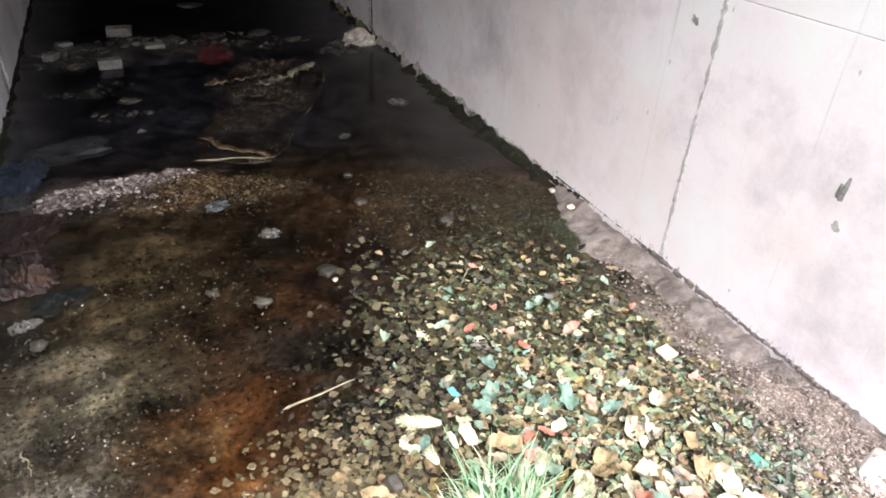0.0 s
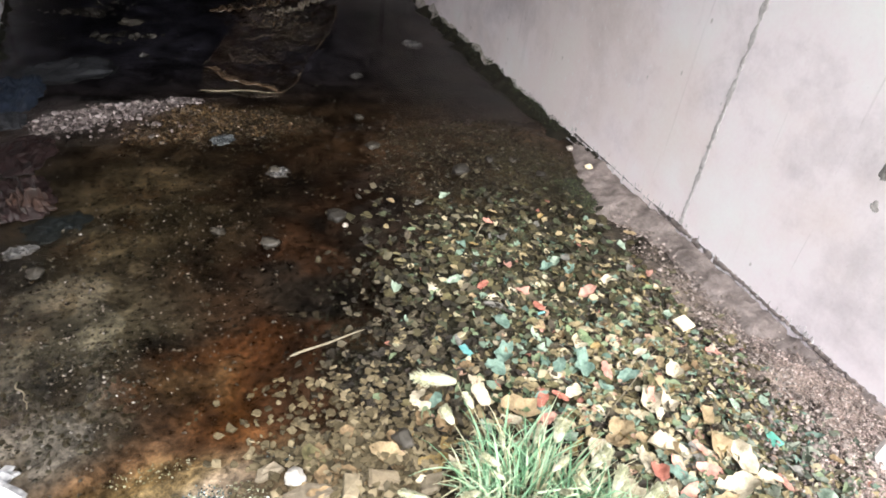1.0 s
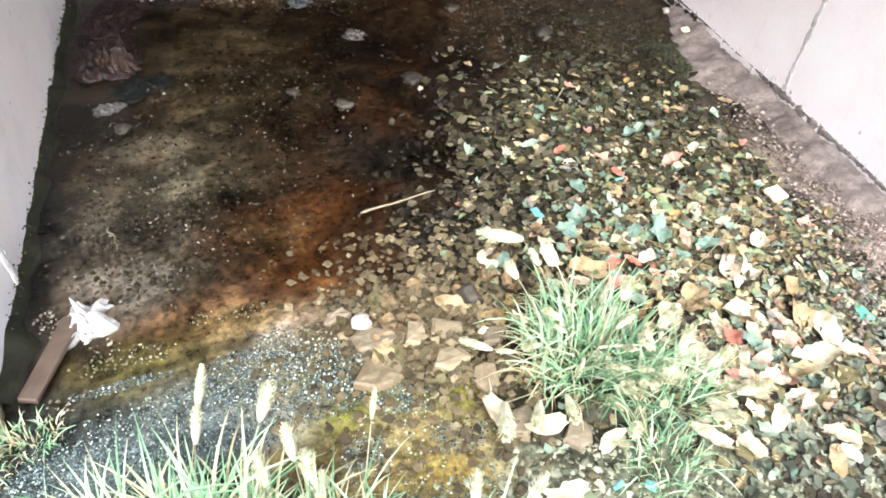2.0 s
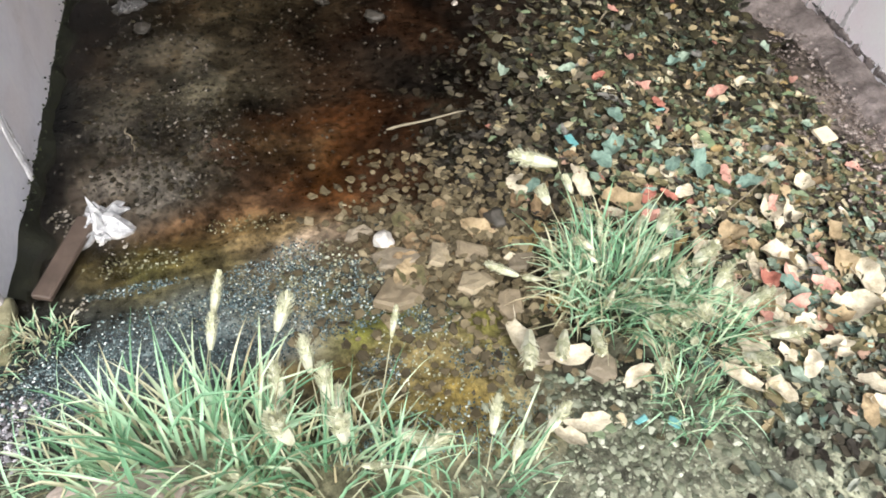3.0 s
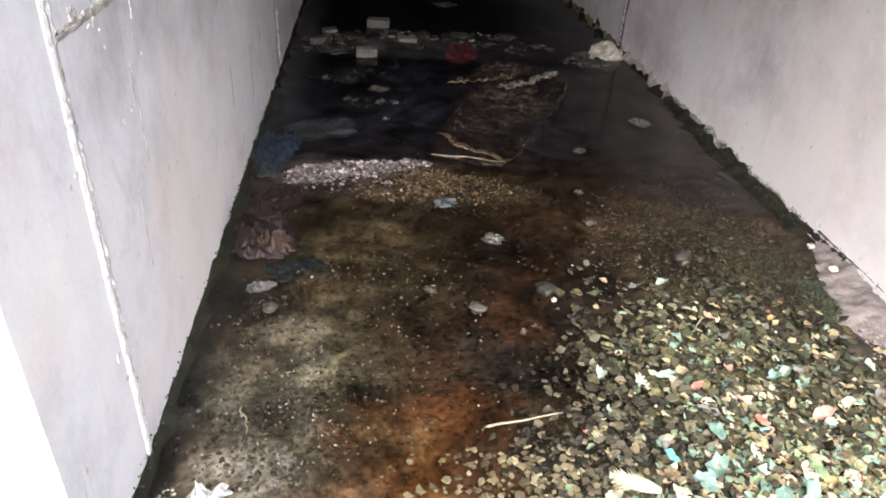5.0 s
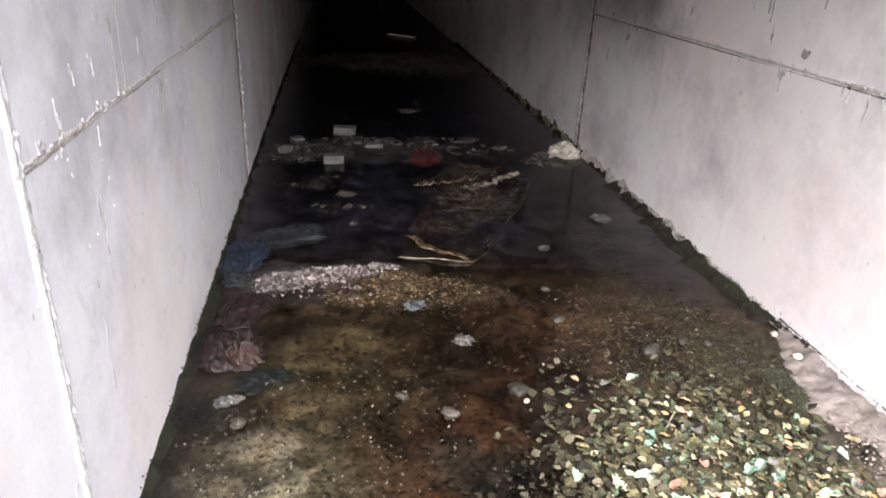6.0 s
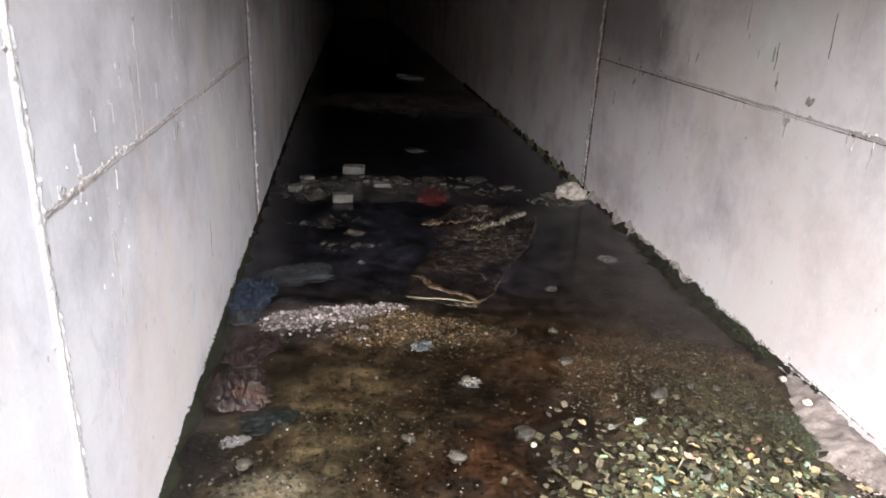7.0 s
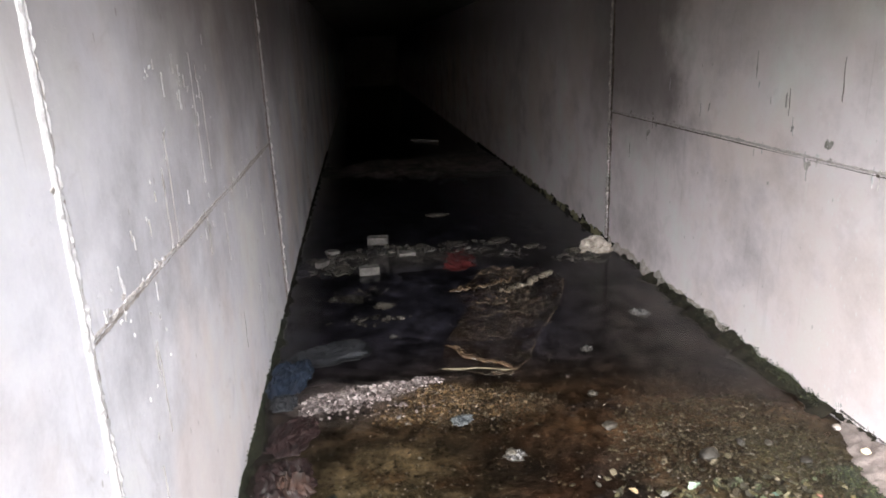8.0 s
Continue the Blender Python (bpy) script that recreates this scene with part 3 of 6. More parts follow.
tagged(link_mesh("headwall", box(2.6, 0.449, HIGH + 0.25, 0.004, (-HALF - 1.3, FRONT + 0.2245, -0.05), 2), CONC_L), "bright pale concrete headwall beside the culvert mouth", "wall", kind="structure")
# unseen roof, coloured dark; its front overhang is added to shade the upper walls
bm = box(2 * HALF + 0.6, DEEP - 2.095 + 0.25, 0.25, 0.0, (0, (DEEP + 2.095) / 2 + 0.125, HIGH - 0.1))
bmesh.ops.create_cube(bm, size=1, matrix=Matrix.Translation((0.15, (1.54 + 2.09) / 2, HIGH + 0.025)) @ Matrix.Diagonal((2 * HALF + 0.3, 2.09 - 1.54, 0.25, 1)))
tagged(link_mesh("ceiling", bm, CEILING), "unseen roof slab over the culvert, coloured dark, with added overhang", "ceiling", kind="structure")
# end wall added to close the tunnel, dark in place of deep shade
tagged(link_mesh("wall_end", box(2 * HALF + 0.7, 0.3, HIGH, 0, (0, DEEP + 0.15, -0.1)), CEILING), "added wall closing the culvert's far end, coloured dark for shade", "wall", kind="structure")


def seam(a, b, side, width, thick, material, seed, parent, name="joint_bead", patchy=0.0, ragged=1.0):
    """A ragged bead of squeezed-out mortar along a joint on a side wall."""
    a, b = Vector(a), Vector(b)
    n = max(8, int((b - a).length / 0.011))
    way = (b - a).normalized()
    cross = way.cross(Vector((side, 0, 0)))
    verts, faces = [], []
    for i in range(n + 1):
        p = a.lerp(b, i / n)
        q = p * 16 + Vector((0, 0, seed * 9.1))
        rag = 0.62 + ragged * (0.35 * noise.noise(q) + 0.35 * noise.noise(q * 2.7) + 0.3 * noise.noise(q * 5.9))
        w = width * max(0.1, rag) * max(0.1, min(1, 1 - patchy + patchy * 2.2 * (0.5 + noise.noise(p * 1.6 + Vector((seed, 2, 0))))))
        h = thick * max(0.1, 0.5 + ragged * 0.7 * (noise.noise(q * 1.7 + Vector((5, 5, 5))) + noise.noise(q * 5.1)))
        p = p + cross * width * ragged * (0.18 * noise.noise(p * 5 + Vector((3, seed, 1))) + 0.3 * noise.noise(q * 4.3))
        for u, d in ((-1, -0.006), (-0.55, 0.7 * h), (0.1, h), (0.7, 0.55 * h), (1, -0.006)):
            verts.append(p + cross * (u * w) + Vector((-side * d, 0, 0)))
    for i in range(n):
        for k in range(4):
            j = i * 5 + k
            faces.append((j, j + 1, j + 6, j + 5))
    return under(raw_mesh(name, verts, faces, material), parent)


def wall_joint(side, y, z0, z1, *rest, lean=0.0, **more):
    x = side * half_at(side, y)
    seam((x, y, z0), (x, y + lean, z1), side, *rest, **more)


def wall_seam(side, y0, y1, z, *rest, **more):
    seam((side * half_at(side, y0), y0, z), (side * half_at(side, y1), y1, z), side, *rest, **more)


# left wall joints
wall_joint(-1, 2.095, 0.0, HIGH - 0.15, 0.030, 0.014, MORTAR, 1, WALL_L, ragged=0.3)
wall_joint(-1, 2.118, 0.0, HIGH - 0.15, 0.022, 0.008, MORTAR_SOFT, 31, WALL_L, patchy=0.8)
wall_joint(-1, 2.120, 0.0, HIGH - 0.15, 0.012, 0.004, MORTAR_DARK, 23, WALL_L, patchy=0.6)
wall_joint(-1, 5.80, 0.0, HIGH - 0.15, 0.024, 0.016, MORTAR_SOFT, 2, WALL_L, patchy=0.6, lean=-0.12)
wall_joint(-1, 5.69, 0.0, HIGH - 0.15, 0.085, 0.004, PINK_STAIN, 21, WALL_L, patchy=0.5, lean=-0.12)
wall_joint(-1, 5.735, 0.0, HIGH - 0.15, 0.022, 0.006, RUST_CRUST, 24, WALL_L, patchy=0.8, lean=-0.12)
wall_seam(-1, 2.13, 5.62, SEAM_Z - 0.014, 0.012, 0.003, MORTAR_DARK, 22, WALL_L, patchy=0.9)
wall_seam(-1, 2.13, 5.62, SEAM_Z, 0.013, 0.007, MORTAR_MID, 3, WALL_L, patchy=0.7)
wall_joint(-1, 9.1, 0.0, HIGH - 0.15, 0.012, 0.006, MORTAR_DARK, 4, WALL_L)
# right wall joints
wall_joint(1, 2.44, 0.03, HIGH - 0.15, 0.024, 0.003, MORTAR_FLUSH, 5, WALL_R, patchy=0.3)
wall_joint(1, 6.72, 0.02, HIGH - 0.15, 0.040, 0.016, MORTAR_MID, 6, WALL_R)
wall_joint(1, 6.66, 0.02, HIGH - 0.15, 0.044, 0.008, RUST_CRUST, 9, WALL_R)
wall_seam(1, 2.5, 6.66, SEAM_Z, 0.016, 0.008, MORTAR_MID, 7, WALL_R, patchy=0.9)
wall_seam(1, 2.5, 6.66, SEAM_Z - 0.016, 0.010, 0.005, RUST_CRUST, 17, WALL_R, patchy=0.9)
wall_joint(1, 10.53, 0.05, HIGH - 0.15, 0.010, 0.006, MORTAR, 8, WALL_R)

# spalls and form marks on the walls
SPALL = plain("broken_concrete", (0.16, 0.15, 0.14), (0.40, 0.38, 0.36), 0.9, 30, 0.6)

for y, z, ly, lz, side in ((1.74, 0.75, 0.035, 0.10, 1), (1.71, 0.63, 0.03, 0.04, 1), (2.58, 1.11, 0.05, 0.035, 1), (5.84, 1.13, 0.05, 0.08, 1), (5.7, 1.22, 0.04, 0.07, 1), (4.05, 1.50, 0.015, 0.09, 1),
                           (3.98, 1.36, 0.02, 0.04, 1), (3.83, 1.19, 0.05, 0.06, 1), (3.68, 1.31, 0.045, 0.06, 1), (4.88, 1.40, 0.02, 0.07, 1), (4.15, 1.04, 0.02, 0.02, 1), (4.60, 0.97, 0.01, 0.015, 1),
                           (2.94, 1.60, 0.02, 0.05, -1), (3.54, 1.77, 0.02, 0.09, -1), (2.53, 0.98, 0.012, 0.12, -1), (2.86, 1.45, 0.012, 0.09, -1), (3.40, 1.17, 0.03, 0.05, -1), (3.36, 1.24, 0.035, 0.02, -1), (4.9, 0.5, 0.02, 0.1, -1)):
    bm = rock(0.006, ly, lz, y * 3, 3, 0.9)
    bmesh.ops.rotate(bm, matrix=Matrix.Rotation(math.sin(y * 40) * 0.7 if lz < 0.09 else 0, 3, "X"), verts=bm.verts)
    bmesh.ops.translate(bm, vec=(side * (half_at(side, y) + 0.001), y, z - lz * 0.3), verts=bm.verts)
    part("spall", bm, SPALL if (y * 100) % 4 < 3 else MORTAR_MID, WALL_R if side > 0 else WALL_L)



for i in range(80):
    r = random.Random(i + 300)
    if i < 30:
        y, z, side = (r.uniform(2.2, 3.0) if i < 18 else r.gauss(4.5, 0.5)), SEAM_Z + r.gauss(0, 0.02), -1
    elif i < 54:
        y, z, side = r.choice((2.095, 5.76)) + r.gauss(0, 0.015), r.uniform(0.1, 2.1), -1
    elif i < 68:
        y, z, side = r.uniform(3.0, 6.5), SEAM_Z + r.gauss(0, 0.015), 1
    else:
        y, z, side = 6.70 + r.gauss(0, 0.03), r.uniform(0.2, 2.1), 1
    bm = rock(0.006, r.uniform(0.008, 0.03), r.uniform(0.008, 0.028), i, 2, 0.9)
    bmesh.ops.translate(bm, vec=(side * (half_at(side, y) - 0.001), y, z), verts=bm.verts)
    part("mortar_dab", bm, r.choice((MORTAR, MORTAR_SOFT, MORTAR_SOFT, MORTAR_MID) if side < 0 else (MORTAR, MORTAR_MID, MORTAR_DARK, RUST_CRUST)), WALL_R if side > 0 else WALL_L)

# chalky drips and dark runs on the walls
DRIP = plain("chalky_drip", (0.38, 0.37, 0.385), (0.62, 0.61, 0.625), 0.9, 70, 0.6)
RUN = plain("dark_damp_run", (0.22, 0.205, 0.20), (0.42, 0.40, 0.39), 0.9, 16, 0.4)


def wall_run(side, y, z, wide, long, material, name, seed):
    """A thin run of dried lime or damp, ragged, lying on the wall."""
    n, verts, faces = max(6, int(long / 0.012)), [], []
    for i in range(n + 1):
        f = i / n
        q = Vector((seed * 3.1, f * long * 25, 0))
        w = wide * max(0.12, 0.5 + 1.3 * noise.noise(q)) * math.sin(math.pi * (0.08 + 0.84 * f)) + 0.0008
        yy, zz = y + 1.4 * wide * noise.noise(q * 0.5 + Vector((0, 0, 3))), z - f * long
        x = half_at(side, yy)
        verts += [(side * (x + 0.001), yy - w, zz), (side * (x - 0.0025), yy, zz), (side * (x + 0.001), yy + w, zz)]
    for i in range(n):
        faces += [(i * 3 + k, i * 3 + k + 1, i * 3 + k + 4, i * 3 + k + 3) for k in (0, 1)]
    under(raw_mesh(name, verts, faces, material), WALL_R if side > 0 else WALL_L)


rnd = random.Random(61)
for i in range(70):
    cy, cz, sy, sz = rnd.choice(((2.95, 1.80, 0.18, 0.10), (3.55, 1.66, 0.14, 0.12), (3.35, 1.78, 0.35, 0.15), (2.75, 1.45, 0.25, 0.12), (3.4, 1.20, 0.15, 0.10), (4.3, 1.25, 0.5, 0.08), (2.35, 1.28, 0.12, 0.10), (2.5, 1.05, 0.2, 0.25)))
    wall_run(-1, rnd.gauss(cy, sy * 0.6), rnd.gauss(cz, sz * 0.6), rnd.uniform(0.002, 0.009), 0.008 + 0.07 * rnd.random() ** 2.5, rnd.choice((DRIP, DRIP, RUN)), "lime_drip", i)
for i, (y, z, ln) in enumerate(((2.94, 1.60, 0.38), (2.86, 1.50, 0.25), (3.45, 1.85, 0.5), (3.60, 1.70, 0.32), (3.40, 1.22, 0.16), (3.75, 1.15, 0.22), (2.55, 1.05, 0.3), (2.42, 0.72, 0.25), (4.5, 0.55, 0.3), (3.9, 0.62, 0.2), (4.9, 1.0, 0.25))):
    wall_run(-1, y, z, 0.007, ln, RUN, "damp_run", i + 90)
for i, (y, z, ln) in enumerate(((5.75, 1.30, 0.13), (5.85, 1.22, 0.16), (4.98, 1.42, 0.09), (4.02, 1.56, 0.14), (3.97, 1.42, 0.10), (3.82, 1.22, 0.11), (3.62, 1.72, 0.2), (4.35, 1.75, 0.15), (3.2, 1.20, 0.10), (6.2, 1.0, 0.12))):
    wall_run(1, y, z, 0.008, ln, RUN if i % 3 else RUST_CRUST, "damp_run", i + 130)
for i in range(26):
    wall_run(1, rnd.uniform(3.0, 6.2), rnd.choice((SEAM_Z + 0.02, SEAM_Z + 0.02, rnd.uniform(1.4, 2.0))), rnd.uniform(0.004, 0.010), rnd.uniform(0.03, 0.10), rnd.choice((DRIP, MORTAR_MID)), "lime_drip", i + 160)

SPLASH = plain("grey_splash", (0.36, 0.34, 0.335), (0.58, 0.555, 0.55), 0.9, 20, 0.4)
for i in range(90):
    y = rnd.uniform(1.6, 3.4)
    wall_run(1, y, 0.06 + 0.06 * rnd.random() * (0.6 + noise.noise(Vector((y * 2.2, 0, 0)))), rnd.uniform(0.003, 0.009), rnd.uniform(0.015, 0.04), SPLASH, "splash_mark", i + 200)

for y, h in ((6.95, 0.025), (7.4, 0.045), (8.0, 0.035), (8.6, 0.04)):
    bm = rock(0.006, 0.16, h * 2, y, 3, 0.7)
    bmesh.ops.translate(bm, vec=(half_at(1, y) + 0.0005, y, 0.02), verts=bm.verts)
    part("damp_stain", bm, CRUST, WALL_R, "black damp slime on the wall base")


def crust(side, y0, y1, wide, high, seed, material, name, label, kind_name):
    """A lumpy strip lying in the angle of wall and bed."""
    n = int((y1 - y0) / 0.025)
    verts, faces = [], []
    for i in range(n + 1):
        y = y0 + (y1 - y0) * i / n
        q = Vector((seed * 5.7, y * 5, 0))
        w = wide * max(0.2, 0.7 + 0.8 * noise.noise(q) + 0.5 * noise.noise(q * 2.3))
        h = high * max(0.2, 0.7 + 0.9 * noise.noise(q * 1.4 + Vector((0, 0, 7))) + 0.4 * noise.noise(q * 2.6))
        half = half_at(side, y)
        g = max(-0.004, ground_z(side * (half - w), y))
        for u, z in ((0, h), (0.3, 0.72 * h), (0.65, 0.3 * h + g * 0.4), (1, g - 0.006)):
            verts.append((side * (half + 0.003 - u * w), y, z))
    for i in range(n):
        for k in range(3):
            j = i * 4 + k
            faces.append((j, j + 1, j + 5, j + 4))
    return tagged(raw_mesh(name, verts, faces, material, True), label, kind_name, kind="stuff")


crust(-1, FRONT + 0.02, 5.4, 0.06, 0.035, 1, SLIME, "mud_crust", "dark green slime along the wall base", "slime")
crust(-1, 5.4, 14.0, 0.06, 0.03, 9, CRUST, "mud_crust", "black slimy mud crust along the wall base", "mud")
crust(1, 3.38, 5.6, 0.15, 0.055, 2, CRUST, "mud_crust", "black slimy mud shelf along the wall base", "mud")
crust(1, 5.6, 14.0, 0.05, 0.05, 4, CRUST, "mud_crust", "black slimy mud crust along the wall base", "mud")
crust(1, 4.3, 6.62, 0.05, 0.085, 3, MORTAR_DARK, "mortar_spill", "crumbling pale mortar along the wall base", "mortar")
crust(1, 6.8, 11.0, 0.04, 0.075, 6, FOOTING, "mortar_spill", "mossy crumbling mortar along the wall base", "mortar")



def ledge():
    """The sandy concrete haunch that is bared beside the wall."""
    outer = ((0.7, 0.90), (1.2, 1.00), (1.5, 1.09), (1.75, 1.18), (1.96, 1.21), (2.35, 1.29), (2.55, 1.24), (2.72, 1.12), (3.0, 1.24), (3.3, 1.37))
    n, k = 200, 16
    verts, faces = [], []
    for i in range(n + 1):
        y = 0.7 + 2.6 * i / n
        x1 = float(np.interp(y, [a for a, _ in outer], [b for _, b in outer])) + 0.03 * noise.noise(Vector((0, y * 7, 2))) + 0.015 * noise.noise(Vector((0, y * 22, 5)))
        for j in range(k + 1):
            u = j / k
            half = half_at(1, y)
            x = half - 0.004 + (x1 - half) * u
            p = Vector((x, y, 0))
            z = 0.050 - 0.03 * u + 0.026 * noise.noise(p * 6) + 0.014 * noise.noise(p * 15) + 0.008 * noise.noise(p * 34) + 0.006 * noise.noise(p * 70) - 0.02 * (u < 0.06) * (noise.noise(p * 3) > 0.1)
            z = z * (1 - u ** 5) + (ground_z(x, y) - 0.012) * u ** 5
            verts.append((x, y, z))
    for i in range(n):
        for j in range(k):
            a = i * (k + 1) + j
            faces.append((a, a + 1, a + k + 2, a + k + 1))
    return tagged(raw_mesh("ledge", verts, faces, LEDGE, True), "pale sandy concrete ledge at the foot of the wall", "ledge", kind="structure")


ledge()
seam((half_at(1, 1.9), 1.9, 0.064), (half_at(1, 3.35), 3.35, 0.060), 1, 0.012, 0.008, CRACK, 12, WALL_R, "crack", 0.9, 1.2)
seam((HALF, 0.9, 0.055), (half_at(1, 2.6), 2.6, 0.060), 1, 0.030, 0.010, LEDGE, 15, WALL_R, "mortar_fillet", 0.5, 1.0)
seam((half_at(1, 3.1), 3.1, 0.050), (half_at(1, 3.42), 3.42, 0.020), 1, 0.026, 0.020, CRUST, 14, WALL_R, "crack", 0.2)

# the foot of the left wall's end
bm = box(0.44, 0.17, 0.09, 0.0, (-1.62, 1.585, -0.055))
bmesh.ops.subdivide_edges(bm, edges=bm.edges, cuts=14, use_grid_fill=True)
for v in bm.verts:
    v.co += Vector(noise.noise_vector(v.co * 14)) * 0.012 + Vector(noise.noise_vector(v.co * 40)) * 0.006
    v.co.y += 0.03 * smooth(0.0, 0.035, v.co.z) * smooth(1.58, 1.50, v.co.y)
tagged(link_mesh("footing", bm, FOOTING, True), "low mossy concrete footing under the headwall", "footing", kind="structure")
verts, faces = [], []
for i in range(15):
    f = i / 14
    z, w = -0.03 + 0.40 * f, 0.046 * (1 - f) ** 0.45 + 0.004
    q = Vector((0, z * 14, 4))
    d = 0.024 * (1 - f) ** 0.4 * (1 + 0.35 * noise.noise(q)) + 0.003
    verts += [(-1.424 - w, FRONT + 0.003, z), (-1.424 - w + 0.004 * noise.noise(q * 2), FRONT - d, z), (-1.424 - w * 0.5, FRONT - d * 0.85, z), (-1.419, FRONT - d * 0.45, z), (-1.417, FRONT + 0.004, z)]
for i in range(14):
    faces += [(i * 5 + k, i * 5 + k + 1, i * 5 + k + 6, i * 5 + k + 5) for k in range(4)]
faces.append((70, 71, 72, 73, 74))
# greyer plaster colour stands in for the shade on its turned face
tagged(raw_mesh("plaster_strip", verts, faces, plain("shade_grey_plaster", (0.24, 0.22, 0.225), (0.46, 0.43, 0.44), 0.9, 14, 0.6)), "tapered strip of plaster on the wall's corner, greyed as shaded", "plaster")
bm = box(0.9, 0.006, 0.10, 0.0, (-1.935, FRONT, -0.03))
bmesh.ops.subdivide_edges(bm, edges=bm.edges, cuts=24, use_grid_fill=True)
for v in bm.verts:
    v.co.z += (0.05 * noise.noise(Vector((v.co.x * 9, 0, 0))) + 0.03 * noise.noise(Vector((v.co.x * 26, 0, 3)))) * smooth(0.0, 0.07, v.co.z)
tagged(link_mesh("dirt_crust", bm, plain("pinkish_dirt", (0.28, 0.22, 0.19), (0.54, 0.46, 0.42), 0.9, 16, 0.6)), "pinkish splashed dirt along the headwall base", "dirt", kind="structure")


# ---- loose gravel ----
bm = bmesh.new()
bmesh.ops.create_icosphere(bm, subdivisions=1, radius=0.5)
ICO_V = np.array([v.co[:] for v in bm.verts])
ICO_F = np.array([[v.index for v in f.verts] for f in bm.faces])
bm.free()


def pebbles(name, n, zones, sizes, material, label, seed, flat=0.6, sink=0.2):
    """Many small stones joined into one object; zones: centre, radii, weight."""
    rng = np.random.default_rng(seed)
    weights = np.array([z[4] for z in zones], float)
    pick = rng.choice(len(zones), n, p=weights / weights.sum())
    verts, faces, made = [], [], 0
    for i in range(n):
        cx, cy, rx, ry, _ = zones[pick[i]]
        r, a = math.sqrt(rng.random()) * (0.75 + 0.35 * rng.random()), rng.random() * 2 * math.pi
        x, y = cx + rx * r * math.cos(a), cy + ry * r * math.sin(a)
        if abs(x) > HALF - 0.015 and y > FRONT - 0.02 or x > HALF - 0.015:
            continue
        s = sizes[0] + (sizes[1] - sizes[0]) * rng.random() ** 2.6
        v = ICO_V * (0.55 + 0.85 * rng.random((len(ICO_V), 1))) * (s * np.array([1, 0.6 + 0.4 * rng.random(), flat * (0.6 + 0.6 * rng.random())]))
        c, d = math.cos(a * 7), math.sin(a * 7)
        tilt = rng.normal(0, 0.25)
        v = v @ np.array([[c, d, 0], [-d, c, 0], [0, 0, 1]])
        v[:, 2] += v[:, 0] * tilt
        verts.append(v + (x, y, ground_z(x, y) + s * flat * sink))
        faces.append(ICO_F + made)
        made += len(ICO_V)
    ob = raw_mesh(name, np.concatenate(verts).tolist(), np.concatenate(faces).tolist(), material)
    return tagged(ob, label, "gravel", kind="stuff")


pebbles("wet_gravel", 21000, [(-0.98, 1.48, 0.36, 0.13, 4.2), (-1.2, 1.42, 0.2, 0.10, 1.6), (-0.80, 1.60, 0.15, 0.10, 1.6), (-0.72, 1.70, 0.07, 0.07, 0.5), (-0.58, 1.58, 0.13, 0.08, 1.0), (-0.62, 1.48, 0.10, 0.07, 0.7), (-0.43, 1.43, 0.10, 0.06, 0.7), (-1.14, 1.67, 0.14, 0.02, 0.3), (-1.35, 1.38, 0.2, 0.13, 1.2), (-0.42, 1.12, 0.25, 0.07, 0.8), (-0.56, 1.30, 0.06, 0.05, 0.4), (-0.33, 1.28, 0.08, 0.05, 0.4), (-0.50, 1.80, 0.06, 0.04, 0.12), (-0.62, 1.13, 0.10, 0.06, 0.5)], (0.0022, 0.0080), GRAVEL_WET, "glistening wet grey gravel in the stream bed", 11)
pebbles("pale_green_gravel", 2600, [(-0.68, 1.66, 0.12, 0.10, 2), (-0.50, 1.55, 0.14, 0.10, 2), (-0.88, 1.56, 0.22, 0.10, 1.4), (-0.45, 1.36, 0.14, 0.08, 1.2), (-0.52, 1.22, 0.16, 0.08, 1), (-1.12, 1.76, 0.14, 0.05, 0.7), (-0.85, 1.86, 0.12, 0.04, 0.4)], (0.003, 0.010), varied("pale_green_grit", [(0, (0.10, 0.10, 0.05)), (0.35, (0.20, 0.20, 0.12)), (0.7, (0.36, 0.38, 0.28)), (0.92, (0.62, 0.64, 0.54))], 0.3, spec=0.6), "pale greenish wet grit over brown silt", 28)
pebbles("dark_gravel", 6500, [(0.45, 2.1, 0.85, 0.85, 4), (0.1, 2.3, 0.4, 0.4, 1.4), (0.75, 1.05, 0.55, 0.35, 1), (-0.1, 2.0, 0.28, 0.3, 1.4), (0.85, 2.9, 0.5, 0.4, 1)], (0.004, 0.018), GRAVEL_DARK, "dark damp gravel under and around the leaves", 12, flat=0.35)
pebbles("mossy_gravel", 6000, [(0.55, 0.95, 0.75, 0.28, 4), (0.9, 1.25, 0.3, 0.25, 1.5), (-0.15, 1.05, 0.3, 0.2, 1.4), (-1.5, 1.25, 0.35, 0.2, 0.8)], (0.006, 0.026), GRAVEL_MOSSY, "olive mossy gravel on damp ground", 17, flat=0.4)
pebbles("rusty_gravel", 12000, [(-0.3, 3.85, 0.45, 0.25, 3), (0.80, 3.3, 0.55, 0.50, 2.6), (0.85, 3.55, 0.45, 0.6, 2.4), (-0.95, 2.7, 0.45, 0.6, 0.5), (-0.4, 3.5, 0.7, 0.5, 1.2)], (0.004, 0.022), GRAVEL_BROWN, "rust-brown gravel on the shallow bed", 13, flat=0.4)
pebbles("pale_gravel", 1500, [(-1.08, 3.98, 0.17, 0.10, 2.4), (-0.86, 4.02, 0.17, 0.10, 2.2), (-0.68, 4.06, 0.15, 0.08, 1.3), (-0.52, 4.15, 0.10, 0.06, 0.9), (-0.8, 3.86, 0.35, 0.08, 0.5)], (0.007, 0.034), GRAVEL_WHITE, "pale pinkish gravel bank in dark water", 14, sink=0.35)
